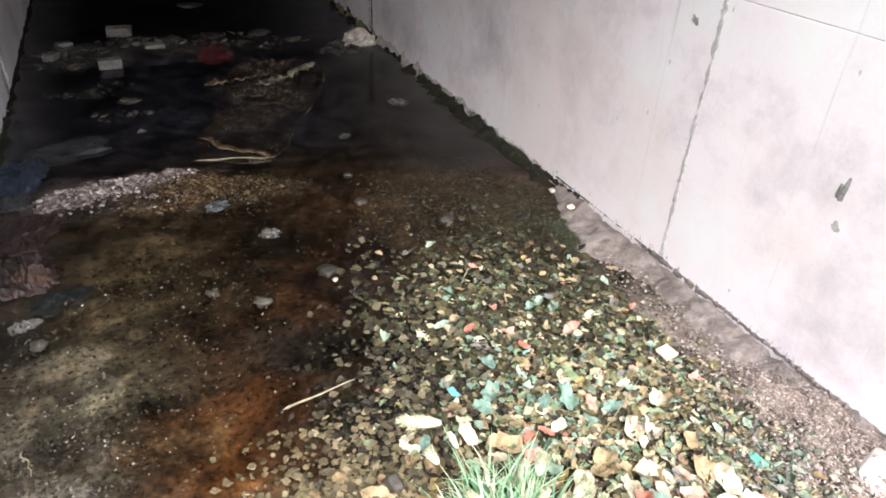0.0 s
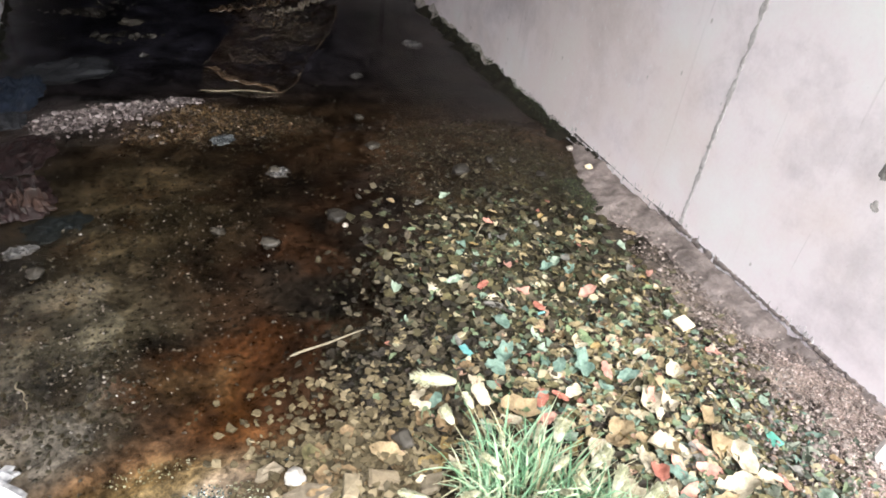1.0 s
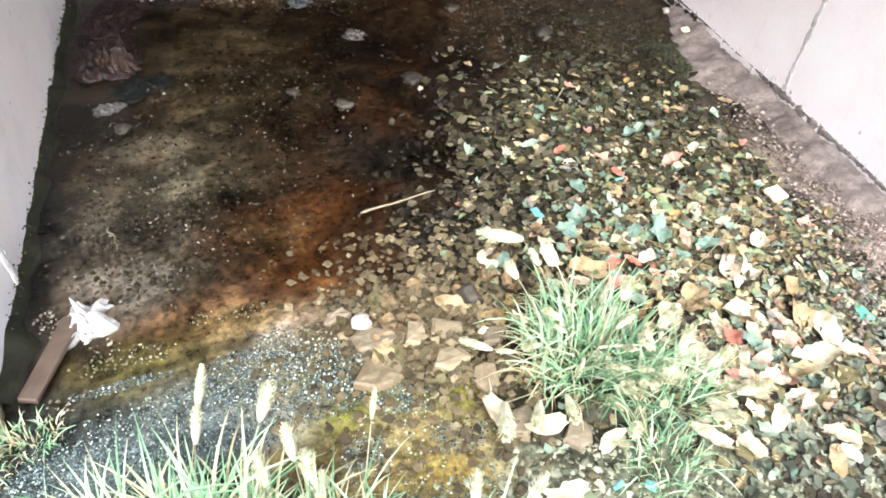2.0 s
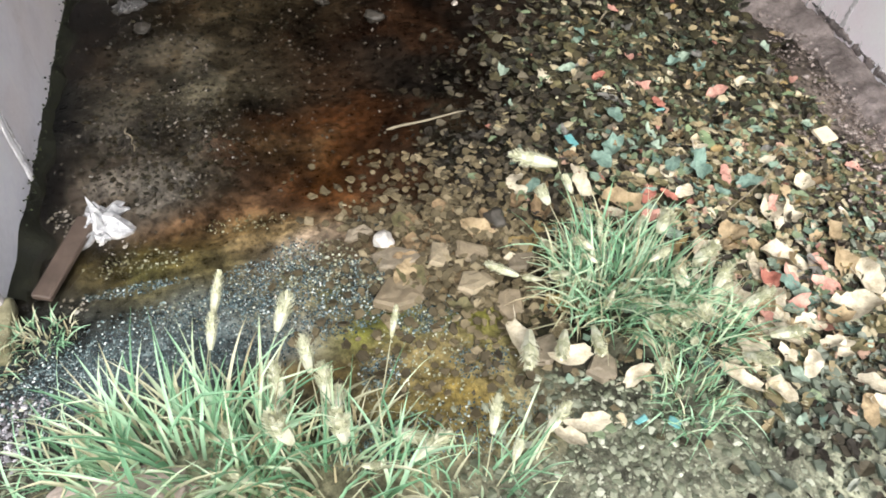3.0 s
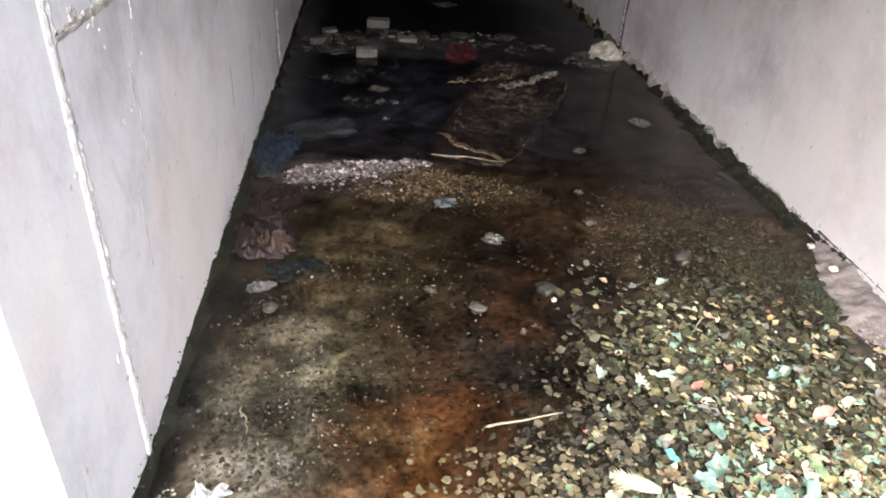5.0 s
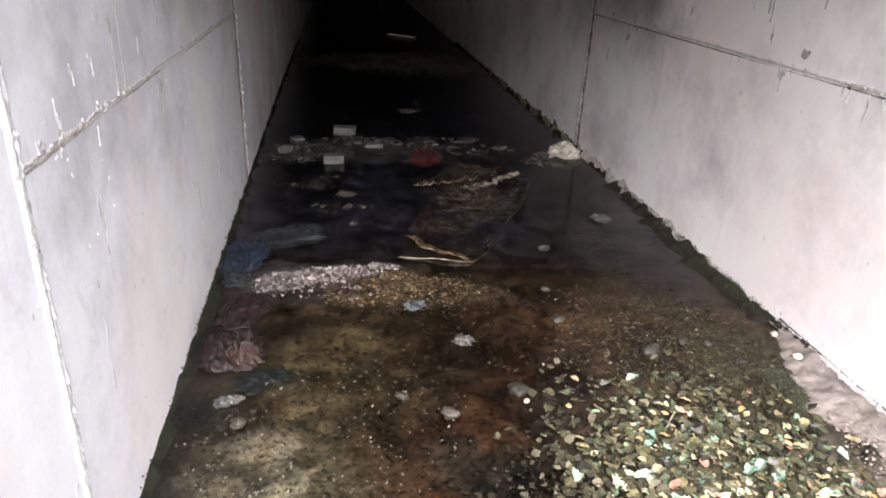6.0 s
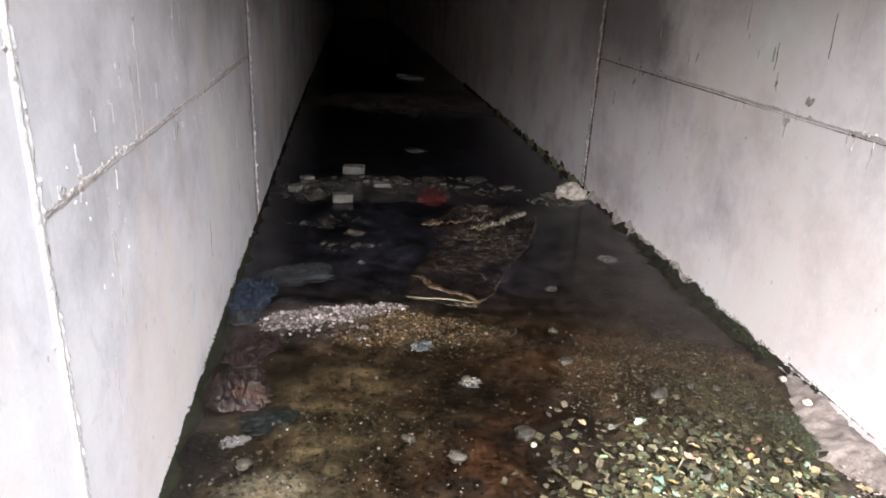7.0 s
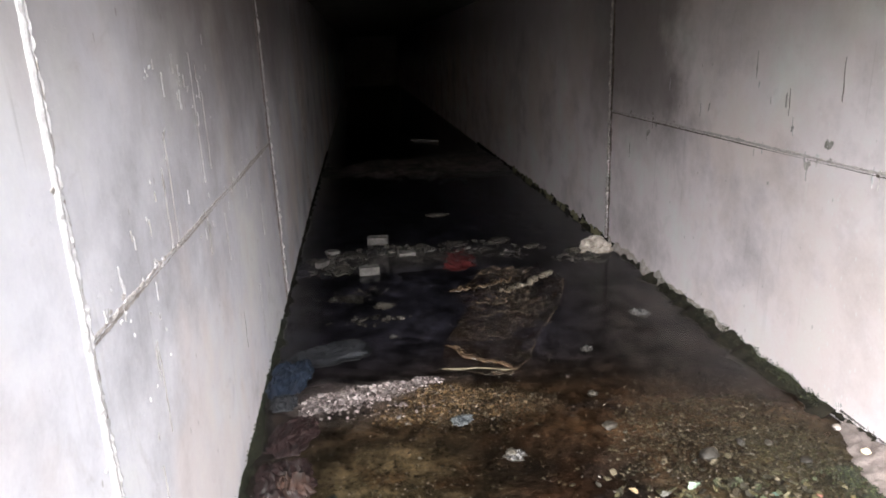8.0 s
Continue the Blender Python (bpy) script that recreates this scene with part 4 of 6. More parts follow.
pebbles("golden_gravel", 1500, [(-0.45, 3.95, 0.22, 0.13, 2), (-0.28, 3.85, 0.28, 0.16, 1.4), (-0.62, 3.80, 0.25, 0.10, 1)], (0.006, 0.026), varied("golden_brown_gravel", [(0, (0.022, 0.013, 0.006)), (0.35, (0.05, 0.030, 0.012)), (0.7, (0.075, 0.048, 0.022)), (0.95, (0.13, 0.095, 0.06))], 0.4, spec=0.4), "golden-brown wet gravel beside the pale bank", 29, sink=0.35)
pebbles("rubble_bar", 700, [(-1.1, 6.55, 0.32, 0.30, 2.4), (-0.65, 6.85, 0.35, 0.30, 1.6), (0.0, 6.85, 0.5, 0.25, 1.5), (0.5, 6.6, 0.4, 0.2, 0.9), (-0.95, 5.75, 0.30, 0.14, 0.8), (-0.85, 5.2, 0.3, 0.1, 0.5), (1.05, 6.3, 0.22, 0.14, 1.2)], (0.012, 0.085), varied("silty_rubble", [(0, (0.022, 0.020, 0.018)), (0.4, (0.045, 0.041, 0.036)), (0.75, (0.08, 0.072, 0.064)), (0.95, (0.19, 0.175, 0.16))], 0.5), "bar of silty broken rubble in dark water", 26, flat=0.45, sink=0.35)
pebbles("olive_gravel", 5200, [(0.75, 3.25, 0.55, 0.45, 3), (1.0, 3.0, 0.28, 0.35, 1.6), (-1.08, 2.2, 0.25, 0.28, 1.0), (-0.85, 2.95, 0.35, 0.35, 0.4)], (0.005, 0.024), varied("olive_wet_gravel", [(0, (0.014, 0.012, 0.006)), (0.35, (0.024, 0.019, 0.010)), (0.65, (0.026, 0.020, 0.010)), (0.85, (0.036, 0.030, 0.017)), (0.97, (0.07, 0.062, 0.043))], 0.5, spec=0.3), "olive and rust-brown wet gravel on mud", 27, flat=0.4, sink=0.3)
# besides real grit, the pale specks stand in for glints on the bed
pebbles("scattered_grit", 3000, [(0.0, 3.6, 1.35, 1.0, 1.6), (0.2, 5.2, 1.2, 1.0, 1), (-0.8, 2.7, 0.6, 0.7, 3), (-1.1, 2.2, 0.3, 0.4, 1.5), (-0.4, 6.6, 0.95, 0.2, 1.6)], (0.003, 0.014), varied("pale_grit_glint", [(0, (0.05, 0.042, 0.03)), (0.45, (0.10, 0.085, 0.066)), (0.8, (0.15, 0.13, 0.11)), (0.97, (0.24, 0.22, 0.20))], 0.45), "scattered pale grit, painted wet glints and small stones", 15, sink=0.6)
pebbles("sandy_rubble", 3000, [(1.24, 2.4, 0.10, 0.35, 1.6), (1.18, 1.95, 0.10, 0.25, 1.6), (1.12, 1.5, 0.10, 0.4, 1.6), (1.02, 1.55, 0.22, 0.5, 3), (1.26, 1.6, 0.16, 0.6, 3), (1.32, 2.3, 0.1, 0.4, 1.2), (0.95, 1.28, 0.16, 0.22, 0.8)], (0.004, 0.018), varied("sandy_chips", [(0, (0.15, 0.122, 0.108)), (0.4, (0.23, 0.193, 0.173)), (0.75, (0.32, 0.275, 0.25))], 0.85, spec=0.2), "sandy concrete crumbs along the ledge", 16, sink=2.2)


pebbles("sand_drift", 15000, [(1.16, 1.22, 0.22, 0.34, 3), (1.02, 1.12, 0.16, 0.20, 1.5), (1.30, 1.55, 0.10, 0.45, 2)], (0.0025, 0.009), varied("pinkish_sand", [(0, (0.26, 0.20, 0.178)), (0.35, (0.37, 0.295, 0.265)), (0.7, (0.46, 0.38, 0.345)), (0.93, (0.56, 0.48, 0.445))], 0.9, spec=0.15), "pinkish pale sand and crumbs drifted on the ledge", 31, flat=0.5, sink=2.6)
pebbles("lilac_rubble", 1100, [(-1.42, 1.27, 0.10, 0.07, 3), (-1.54, 1.20, 0.10, 0.06, 0.8), (-1.36, 1.36, 0.08, 0.05, 0.8)], (0.004, 0.014), varied("lilac_chips", [(0, (0.07, 0.065, 0.07)), (0.3, (0.22, 0.21, 0.225)), (0.65, (0.48, 0.46, 0.49))], 0.45), "pale lilac-white stone chips beside the boulder", 18, sink=0.3)
pebbles("white_crumbs", 90, [(-1.335, 1.95, 0.035, 0.05, 3), (-1.30, 1.90, 0.03, 0.03, 1), (-1.27, 1.65, 0.05, 0.03, 1), (-1.18, 1.82, 0.06, 0.03, 1)], (0.004, 0.016), varied("plastic_crumbs", [(0, (0.22, 0.20, 0.16)), (0.5, (0.46, 0.44, 0.40))], 0.4), "white and straw-coloured crumbs beside the board", 19, flat=0.3, sink=0.9)


# ---- stones, bricks and boards ----
PINK_STONE = plain("pinkish_stone", (0.30, 0.235, 0.20), (0.50, 0.415, 0.37), 0.85, 14, 0.5)
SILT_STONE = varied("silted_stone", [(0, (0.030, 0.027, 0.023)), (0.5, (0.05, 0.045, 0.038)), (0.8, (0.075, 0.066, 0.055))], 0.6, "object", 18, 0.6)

def set_rock(name, x, y, s, seed, material, label, category="stone", turn=0, group="", drop=0.0, z=None):
    ob = link_mesh(name, rock(*s, seed, 5 if max(s) > 0.11 else 3, 0.42 if seed in (3, 8) else 0.45), material, seed not in (3, 8))
    ob.matrix_basis = pose(x, y, (ground_z(x, y) if z is None else z) - drop, 0, 0, turn)
    return tagged(ob, label, category, group)


set_rock("boulder", -1.60, 1.40, (0.26, 0.24, 0.17), 3, STONE_PALE, "pale weathered boulder beside the wet gravel", "rock", 20, drop=0.025)
set_rock("boulder", -1.10, 1.10, (0.26, 0.12, 0.05), 12, PINK_STONE, "flat pinkish stone under the grass", "rock", 5)
set_rock("boulder", -1.75, 1.20, (0.22, 0.18, 0.10), 8, STONE_PALE, "pale weathered boulder beside the wet gravel", "rock", 70)
set_rock("white_stone", -0.495, 1.68, (0.055, 0.05, 0.045), 6, STONE_WHITE, "smooth white stone lying on flat brown stones", z=ground_z(-0.495, 1.68) + 0.012)
set_rock("concrete_lump", 1.27, 6.43, (0.30, 0.22, 0.16), 9, STONE_PALE, "broken pale concrete lump against the wall", "rubble", 10)
set_rock("concrete_lump", 1.07, 6.46, (0.16, 0.14, 0.07), 10, STONE_GREY, "small broken grey concrete lump in water", "rubble", 50)
for x, y, s, sd in ((0.31, 3.49, 0.08, 1), (-0.20, 3.38, 0.07, 2), (-0.03, 2.95, 0.09, 3), (-0.34, 2.82, 0.08, 4), (0.65, 3.15, 0.10, 5), (-1.16, 2.81, 0.065, 6), (0.83, 3.21, 0.05, 7), (-0.52, 2.95, 0.06, 8), (0.35, 3.85, 0.06, 9), (1.05, 3.05, 0.06, 10), (0.96, 3.19, 0.045, 11)):
    set_rock("pebble_stone", x, y, (s, s * 0.85, s * 0.45), sd + 20, STONE_GREY, "rounded grey stone half sunk in mud", turn=sd * 40, group="stones in the mud")
set_rock("pebble_stone", -0.012, 2.865, (0.024, 0.024, 0.02), 33, STONE_PALE, "small bright white pebble on dark mud", z=0.0)
set_rock("pebble_stone", 1.36, 3.28, (0.036, 0.034, 0.028), 34, STONE_PALE, "small white pebble at the wall base", z=0.01)
set_rock("pebble_stone", 1.33, 3.05, (0.04, 0.035, 0.025), 35, CREAM_TILE, "small yellowish pebble on the concrete ledge", z=0.03)
set_rock("pebble_stone", -0.17, 1.72, (0.06, 0.08, 0.05), 36, STONE_GREY, "smooth purplish grey stone among leaves", turn=20)

for x, y, sx, sy, turn, sd in ((-0.47, 1.61, 0.17, 0.11, -15, 1), (-0.36, 1.60, 0.11, 0.07, 60, 2), (-0.48, 1.50, 0.15, 0.12, 10, 3), (-0.30, 1.50, 0.14, 0.09, 40, 4), (-0.55, 1.74, 0.08, 0.06, 5, 5), (-0.27, 1.60, 0.13, 0.09, -30, 6),
                               (-0.15, 1.55, 0.12, 0.08, 15, 8), (-0.22, 1.42, 0.11, 0.09, 80, 9), (-0.05, 1.20, 0.10, 0.08, 10, 13), (-0.17, 1.28, 0.12, 0.08, 50, 14)):
    ob = link_mesh("flat_stone", slab(sx * 1.0, sy * 1.0, 0.018, sd * 5 + 2, 5 + sd % 2), STONE_TAN)
    ob.matrix_basis = pose(x, y, ground_z(x, y) + 0.002, random.Random(sd).uniform(-13, 13), random.Random(sd + 50).uniform(-12, 12), turn)
    tagged(ob, "flat angular tan stone in the stream bed", "stone", "flat stones")

bm = slab(0.34, 0.30, 0.05, 31)
ob = link_mesh("grey_slab", bm, CONC_RAW)
ob.matrix_basis = pose(1.28, 1.14, 0.03, 3, -4, 12)
tagged(ob, "broken grey concrete slab beside the wall", "rubble")


def brick(x, y, sx, sy, sz, turn, seed, tilt=0.0):
    bm = box(sx, sy, sz, 0.006)
    rough_up(bm, 0.007, 0.05, seed)
    ob = link_mesh("loose_brick", bm, BRICK)
    ob.matrix_basis = pose(x, y, max(ground_z(x, y), -0.012) - 0.004, tilt, 0, turn)
    return tagged(ob, "loose pale grey brick lying in shallow water", "brick", "loose bricks")


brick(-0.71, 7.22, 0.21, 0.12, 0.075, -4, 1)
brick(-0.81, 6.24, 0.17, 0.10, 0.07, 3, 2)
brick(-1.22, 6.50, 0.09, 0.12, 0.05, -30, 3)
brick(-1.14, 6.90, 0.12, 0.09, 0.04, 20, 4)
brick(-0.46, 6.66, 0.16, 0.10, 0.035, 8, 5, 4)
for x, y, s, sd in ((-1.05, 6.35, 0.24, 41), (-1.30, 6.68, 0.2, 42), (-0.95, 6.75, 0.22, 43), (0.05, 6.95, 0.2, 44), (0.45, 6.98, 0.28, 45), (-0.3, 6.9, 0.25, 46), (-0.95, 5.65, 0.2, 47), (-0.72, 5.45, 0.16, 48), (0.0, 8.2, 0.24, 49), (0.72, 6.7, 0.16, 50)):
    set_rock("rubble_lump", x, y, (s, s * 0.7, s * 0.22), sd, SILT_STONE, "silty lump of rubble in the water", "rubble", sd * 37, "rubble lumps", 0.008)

# board and stick
bm = box(0.052, 0.26, 0.018, 0.003)
rough_up(bm, 0.003, 0.06, 4)
ob = link_mesh("board", bm, WOOD)
ob.matrix_basis = pose(-1.300, 1.79, 0.012, 2, 0, -20)
tagged(ob, "short wet brown wooden board at the wall", "board")


def stick(name, a, b, r, material, label, seed, bend=0.02, cat="stick"):
    a, b = Vector(a), Vector(b)
    n, k = 14, 6
    way = (b - a).normalized()
    u = way.orthogonal().normalized()
    w = way.cross(u)
    bm = bmesh.new()
    rings = []
    for i in range(n + 1):
        f = i / n
        p = a.lerp(b, f) + (u * noise.noise(Vector((f * 3, seed, 0))) + w * noise.noise(Vector((f * 3, seed, 9)))) * bend
        q = r * (1 - 0.5 * f) * (1 + 0.25 * noise.noise(Vector((f * 9, seed, 4)))) * (0.4 if i in (0, n) else 1)
        rings.append([bm.verts.new(p + (u * math.cos(t) + w * math.sin(t)) * q) for t in (2 * math.pi * j / k for j in range(k))])
    for r0, r1 in zip(rings, rings[1:]):
        for j in range(k):
            bm.faces.new((r0[j], r0[(j + 1) % k], r1[(j + 1) % k], r1[j]))
    bm.faces.new(rings[0][::-1])
    bm.faces.new(rings[-1])
    return tagged(link_mesh(name, bm, material, True), label, cat)


stick("stick", (-0.40, 2.175, 0.006), (-0.125, 2.228, 0.010), 0.0050, TWIG, "pale peeled stick lying on the mud", 1, 0.003)
stick("twig", (-0.42, 4.30, 0.006), (0.02, 4.21, 0.008), 0.006, TWIG, "thin pale twig at the edge of water", 2, 0.015)
stick("twig", (0.62, 2.78, 0.02), (0.48, 2.62, 0.03), 0.005, TWIG, "thin dead twig among leaves", 3)
stick("twig", (0.50, 2.78, 0.03), (0.60, 2.72, 0.03), 0.006, TWIG, "thin dead twig among leaves", 4)
stick("twig", (-1.18, 2.28, 0.02), (-1.14, 2.12, 0.06), 0.003, TWIG, "thin dead twig beside the wall", 5)
stick("dry_stalk", (0.15, 1.42, 0.05), (0.78, 1.78, 0.10), 0.003, TWIG, "long dry grass stalk over the leaves", 6)
stick("tube", (0.22, 14.95, 0.03), (0.76, 14.50, 0.03), 0.03, TUBE_WHITE, "white tube lying far inside the culvert", 7, 0.0, "tube")


# ---- cloth and plastic ----
def crumple(name, x, y, w, d, h, turn, material, label, category, seed, fine=5.0, edge=0.25, n=26, sink=0.0, thick=0.004, tilt=0.0):
    """A crumpled piece of cloth or film, draped in folds, with an uneven outline."""
    bm = bmesh.new()
    off = Vector((seed * 4.3, seed * 2.7, seed))
    grid = []
    for j in range(n + 1):
        row = []
        for i in range(n + 1):
            u, v = i / n * 2 - 1, j / n * 2 - 1
            p = Vector((u, v, 0))
            e = 1 + edge * (noise.noise(Vector((math.atan2(v, u), 0, 0)) * 1.7 + off) + 0.5 * noise.noise(p * 3 + off))
            f = 1 - 0.28 * abs(u * v)
            g = Vector((p.x * 1.5 + 0.5 * noise.noise(p * 1.6 + off), p.y * 0.7, 0))
            folds = abs(noise.noise(g * fine * 0.5 + off)) * 1.2 + abs(noise.noise(g * fine + off)) * 0.7 + 0.3 * abs(noise.noise(g * fine * 2.1 + off))
            dome = max(0, 1 - max(abs(u), abs(v)) ** 2.5)
            row.append(bm.verts.new((u * e * f * w / 2 + 0.02 * noise.noise(p * fine + off), v * e * f * d / 2, h * dome * (0.25 + folds))))
        grid.append(row)
    for j in range(n):
        for i in range(n):
            bm.faces.new((grid[j][i], grid[j][i + 1], grid[j + 1][i + 1], grid[j + 1][i]))
    ob = link_mesh(name, bm, material, n > 18)
    mod = ob.modifiers.new("thickness", "SOLIDIFY")
    mod.thickness = thick
    ob.matrix_basis = pose(x, y, max(ground_z(x, y), -0.01) + 0.003 - sink, tilt, 0, turn)
    return tagged(ob, label, category)


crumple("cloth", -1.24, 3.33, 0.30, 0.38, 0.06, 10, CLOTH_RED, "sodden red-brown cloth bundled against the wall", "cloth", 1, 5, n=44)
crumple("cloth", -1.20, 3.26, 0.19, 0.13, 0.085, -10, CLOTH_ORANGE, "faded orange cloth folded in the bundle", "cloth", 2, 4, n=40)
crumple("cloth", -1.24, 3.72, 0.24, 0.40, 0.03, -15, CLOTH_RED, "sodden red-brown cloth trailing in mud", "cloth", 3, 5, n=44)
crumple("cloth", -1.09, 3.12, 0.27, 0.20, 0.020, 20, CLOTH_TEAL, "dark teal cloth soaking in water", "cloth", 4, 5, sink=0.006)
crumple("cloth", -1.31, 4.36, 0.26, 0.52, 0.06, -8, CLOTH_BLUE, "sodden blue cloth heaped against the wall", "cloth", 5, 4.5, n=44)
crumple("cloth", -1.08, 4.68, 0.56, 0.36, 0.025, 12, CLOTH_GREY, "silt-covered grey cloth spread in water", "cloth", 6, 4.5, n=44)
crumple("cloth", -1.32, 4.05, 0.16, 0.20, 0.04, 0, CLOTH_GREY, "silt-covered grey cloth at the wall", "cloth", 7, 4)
crumple("cloth", -0.04, 6.48, 0.40, 0.70, 0.035, 4, FABRIC_RED, "red fabric half drowned in dark water", "cloth", 8, 3, sink=0.012)
crumple("plastic_wrapper", -1.225, 1.905, 0.10, 0.155, 0.075, -25, WHITE_FILM, "crumpled white plastic wrapper beside the board", "wrapper", 9, 6, 1.0, 12)
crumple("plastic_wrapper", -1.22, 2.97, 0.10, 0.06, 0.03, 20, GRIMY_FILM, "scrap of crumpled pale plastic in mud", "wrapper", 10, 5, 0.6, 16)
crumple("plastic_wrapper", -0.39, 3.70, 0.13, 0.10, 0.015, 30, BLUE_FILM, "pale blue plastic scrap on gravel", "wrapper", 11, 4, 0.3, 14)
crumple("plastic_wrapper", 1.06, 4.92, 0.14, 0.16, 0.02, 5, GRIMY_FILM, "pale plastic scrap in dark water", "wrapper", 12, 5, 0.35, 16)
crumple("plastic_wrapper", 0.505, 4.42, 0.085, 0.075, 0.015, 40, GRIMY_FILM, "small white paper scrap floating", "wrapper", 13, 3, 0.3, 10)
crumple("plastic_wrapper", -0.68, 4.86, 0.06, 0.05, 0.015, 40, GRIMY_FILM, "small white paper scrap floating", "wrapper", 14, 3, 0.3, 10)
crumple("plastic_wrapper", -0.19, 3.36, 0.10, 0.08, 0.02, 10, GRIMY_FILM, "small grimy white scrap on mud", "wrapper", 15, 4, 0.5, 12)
crumple("dry_leaf", 0.20, 2.37, 0.11, 0.05, 0.01, 100, LEAVES["cream_leaf"], "pale dry leaf scrap", "leaf", 16, 3, 0.4, 8)


def plastic_sheet():
    """A large clear plastic sack spread in the water, its hems rolled."""
    left = ((0, -0.40, 4.25), (0.2, -0.38, 4.60), (0.45, -0.12, 5.20), (0.62, -0.20, 5.60), (0.8, 0.02, 5.85), (1, 0.15, 6.10))
    right = ((0, -0.02, 4.14), (0.12, 0.10, 4.30), (0.3, 0.27, 4.68), (0.55, 0.54, 5.14), (0.8, 0.73, 5.60), (1, 0.68, 5.80))
    n, k = 110, 70

    def at(v, u, up=1.0):
        a, b = (Vector([float(np.interp(v, [r[0] for r in side], [r[i] for r in side])) for i in (1, 2)]) for side in (left, right))
        p = a.lerp(b, u)
        q = Vector((p.x, p.y, 0))
        folds = abs(noise.noise(q * 3 + Vector((0, 0, 3)))) + 0.7 * abs(noise.noise(q * 8)) + 0.6 * abs(noise.noise(q * 17)) + 0.4 * noise.noise(q * 34)
        swell = 0.25 + 0.75 * smooth(0.35, 0.6, v) * smooth(0.0, 0.3, u)
        wob = noise.noise(q * 8 + Vector((4, 4, 4))) * 0.02 + noise.noise(q * 3) * 0.02
        return Vector((p.x + wob, p.y + wob, 0.002 + 0.085 * folds * swell * up))

    bm = bmesh.new()
    grid = [[bm.verts.new(at(j / n, i / k)) for i in range(k + 1)] for j in range(n + 1)]
    for j in range(n):
        for i in range(k):
            bm.faces.new((grid[j][i], grid[j][i + 1], grid[j + 1][i + 1], grid[j + 1][i]))
    root = tagged(link_mesh("plastic_sack", bm, CLEAR_FILM, True), "grimy clear plastic sack spread in dark water", "plastic bag")

    def strip(points, wide, seed, material, label, name="fold"):
        """A flattened, creased roll of film along a line."""
        verts, faces, m = [], [], 8
        for i, p in enumerate(points):
            d = (points[min(i + 1, len(points) - 1)] - points[max(i - 1, 0)]).normalized()
            side = d.cross(Vector((0, 0, 1))).normalized()
            f = i / (len(points) - 1)
            w = wide * (0.45 + 0.9 * abs(noise.noise(p * 6 + Vector((seed, 0, 0))))) * min(1, 0.25 + 5 * f, 0.25 + 5 * (1 - f))
            for j in range(m):
                t = 2 * math.pi * j / m
                h = 0.32 * (0.6 + abs(noise.noise(p * 21 + Vector((seed, j * 0.7, 0)))))
                verts.append(p + side * math.cos(t) * w + Vector((0, 0, (math.sin(t) + 0.7) * w * h)))
        for i in range(len(points) - 1):
            for j in range(m):
                a, b = i * m + j, i * m + (j + 1) % m
                faces.append((a, b, b + m, a + m))
        under(raw_mesh(name, verts, faces, material, True), root, label)

    def line(*stops, count=40):
        along = [i * (len(stops) - 1) / count for i in range(count + 1)]
        return [at(*(float(np.interp(t, range(len(stops)), [p[c] for p in stops])) for c in (0, 1))) for t in along]

    strip(line((0.01, 0.05), (0.0, 0.5), (0.01, 0.95), (0.12, 1.0), (0.3, 1.0)), 0.006, 1, FILM_EDGE, "pale rolled plastic hem", "hem")
    strip(line((0.3, 1.0), (0.55, 1.0), (0.8, 1.0), (1.0, 1.0)), 0.005, 5, FILM_EDGE, "pale rolled plastic hem", "hem")
    strip(line((0.20, 0.02), (0.13, 0.3), (0.10, 0.6), (0.04, 0.98)), 0.042, 2, FOLD_TAN, "tan folded plastic rim")
    strip(line((0.62, 0.0), (0.68, 0.15), (0.72, 0.35), (0.80, 0.42)), 0.052, 3, FOLD_TAN, "tan folded plastic rim")
    strip(line((0.62, 0.45), (0.72, 0.62), (0.84, 0.78), (0.97, 0.95)), 0.058, 4, FOLD_PALE, "pale crumpled plastic fold")
    strip(line((0.99, 0.05), (0.97, 0.4), (0.95, 0.7)), 0.010, 6, FILM_EDGE, "pale rolled plastic hem", "hem")
    strip(line((0.40, 0.2), (0.46, 0.5), (0.44, 0.8)), 0.012, 7, FILM_EDGE, "pale creased plastic ridge")
    strip(line((0.52, 0.15), (0.50, 0.45), (0.56, 0.75)), 0.009, 8, FILM_EDGE, "pale creased plastic ridge")


plastic_sheet()

# small square things on the ledge and among the leaves
for name, x, y, s, turn, mat, label, cat in (("tile_chip", 1.013, 1.90, (0.062, 0.06, 0.012), 8, CREAM_TILE, "small square cream tile chip on gravel", "tile"),
                                              ("plastic_chip", 0.912, 1.355, (0.045, 0.052, 0.006), 3, GREEN_CARD, "small square green plastic chip on sand", "plastic"),
                                              ("plastic_chip", 0.17, 2.02, (0.03, 0.055, 0.004), 12, CYAN_SCRAP, "small cyan plastic strip among leaves", "plastic"),
                                              ("plastic_chip", 0.50, 2.10, (0.05, 0.014, 0.004), 5, CYAN_SCRAP, "thin blue plastic strip among leaves", "plastic"),
                                              ("plastic_chip", 0.05, 1.04, (0.03, 0.022, 0.005), -40, CYAN_SCRAP, "small cyan plastic scrap by grass", "plastic"),
                                              ("plastic_chip", -0.02, 1.06, (0.03, 0.014, 0.005), 20, CYAN_SCRAP, "small cyan plastic scrap by grass", "plastic")):
    bm = box(*s, 0.002)
    rough_up(bm, 0.004, 0.03, x * 10)
    ob = link_mesh(name, bm, mat)
    ob.matrix_basis = pose(x, y, ground_z(x, y) + 0.012, 4, -3, turn)
    tagged(ob, label, cat)


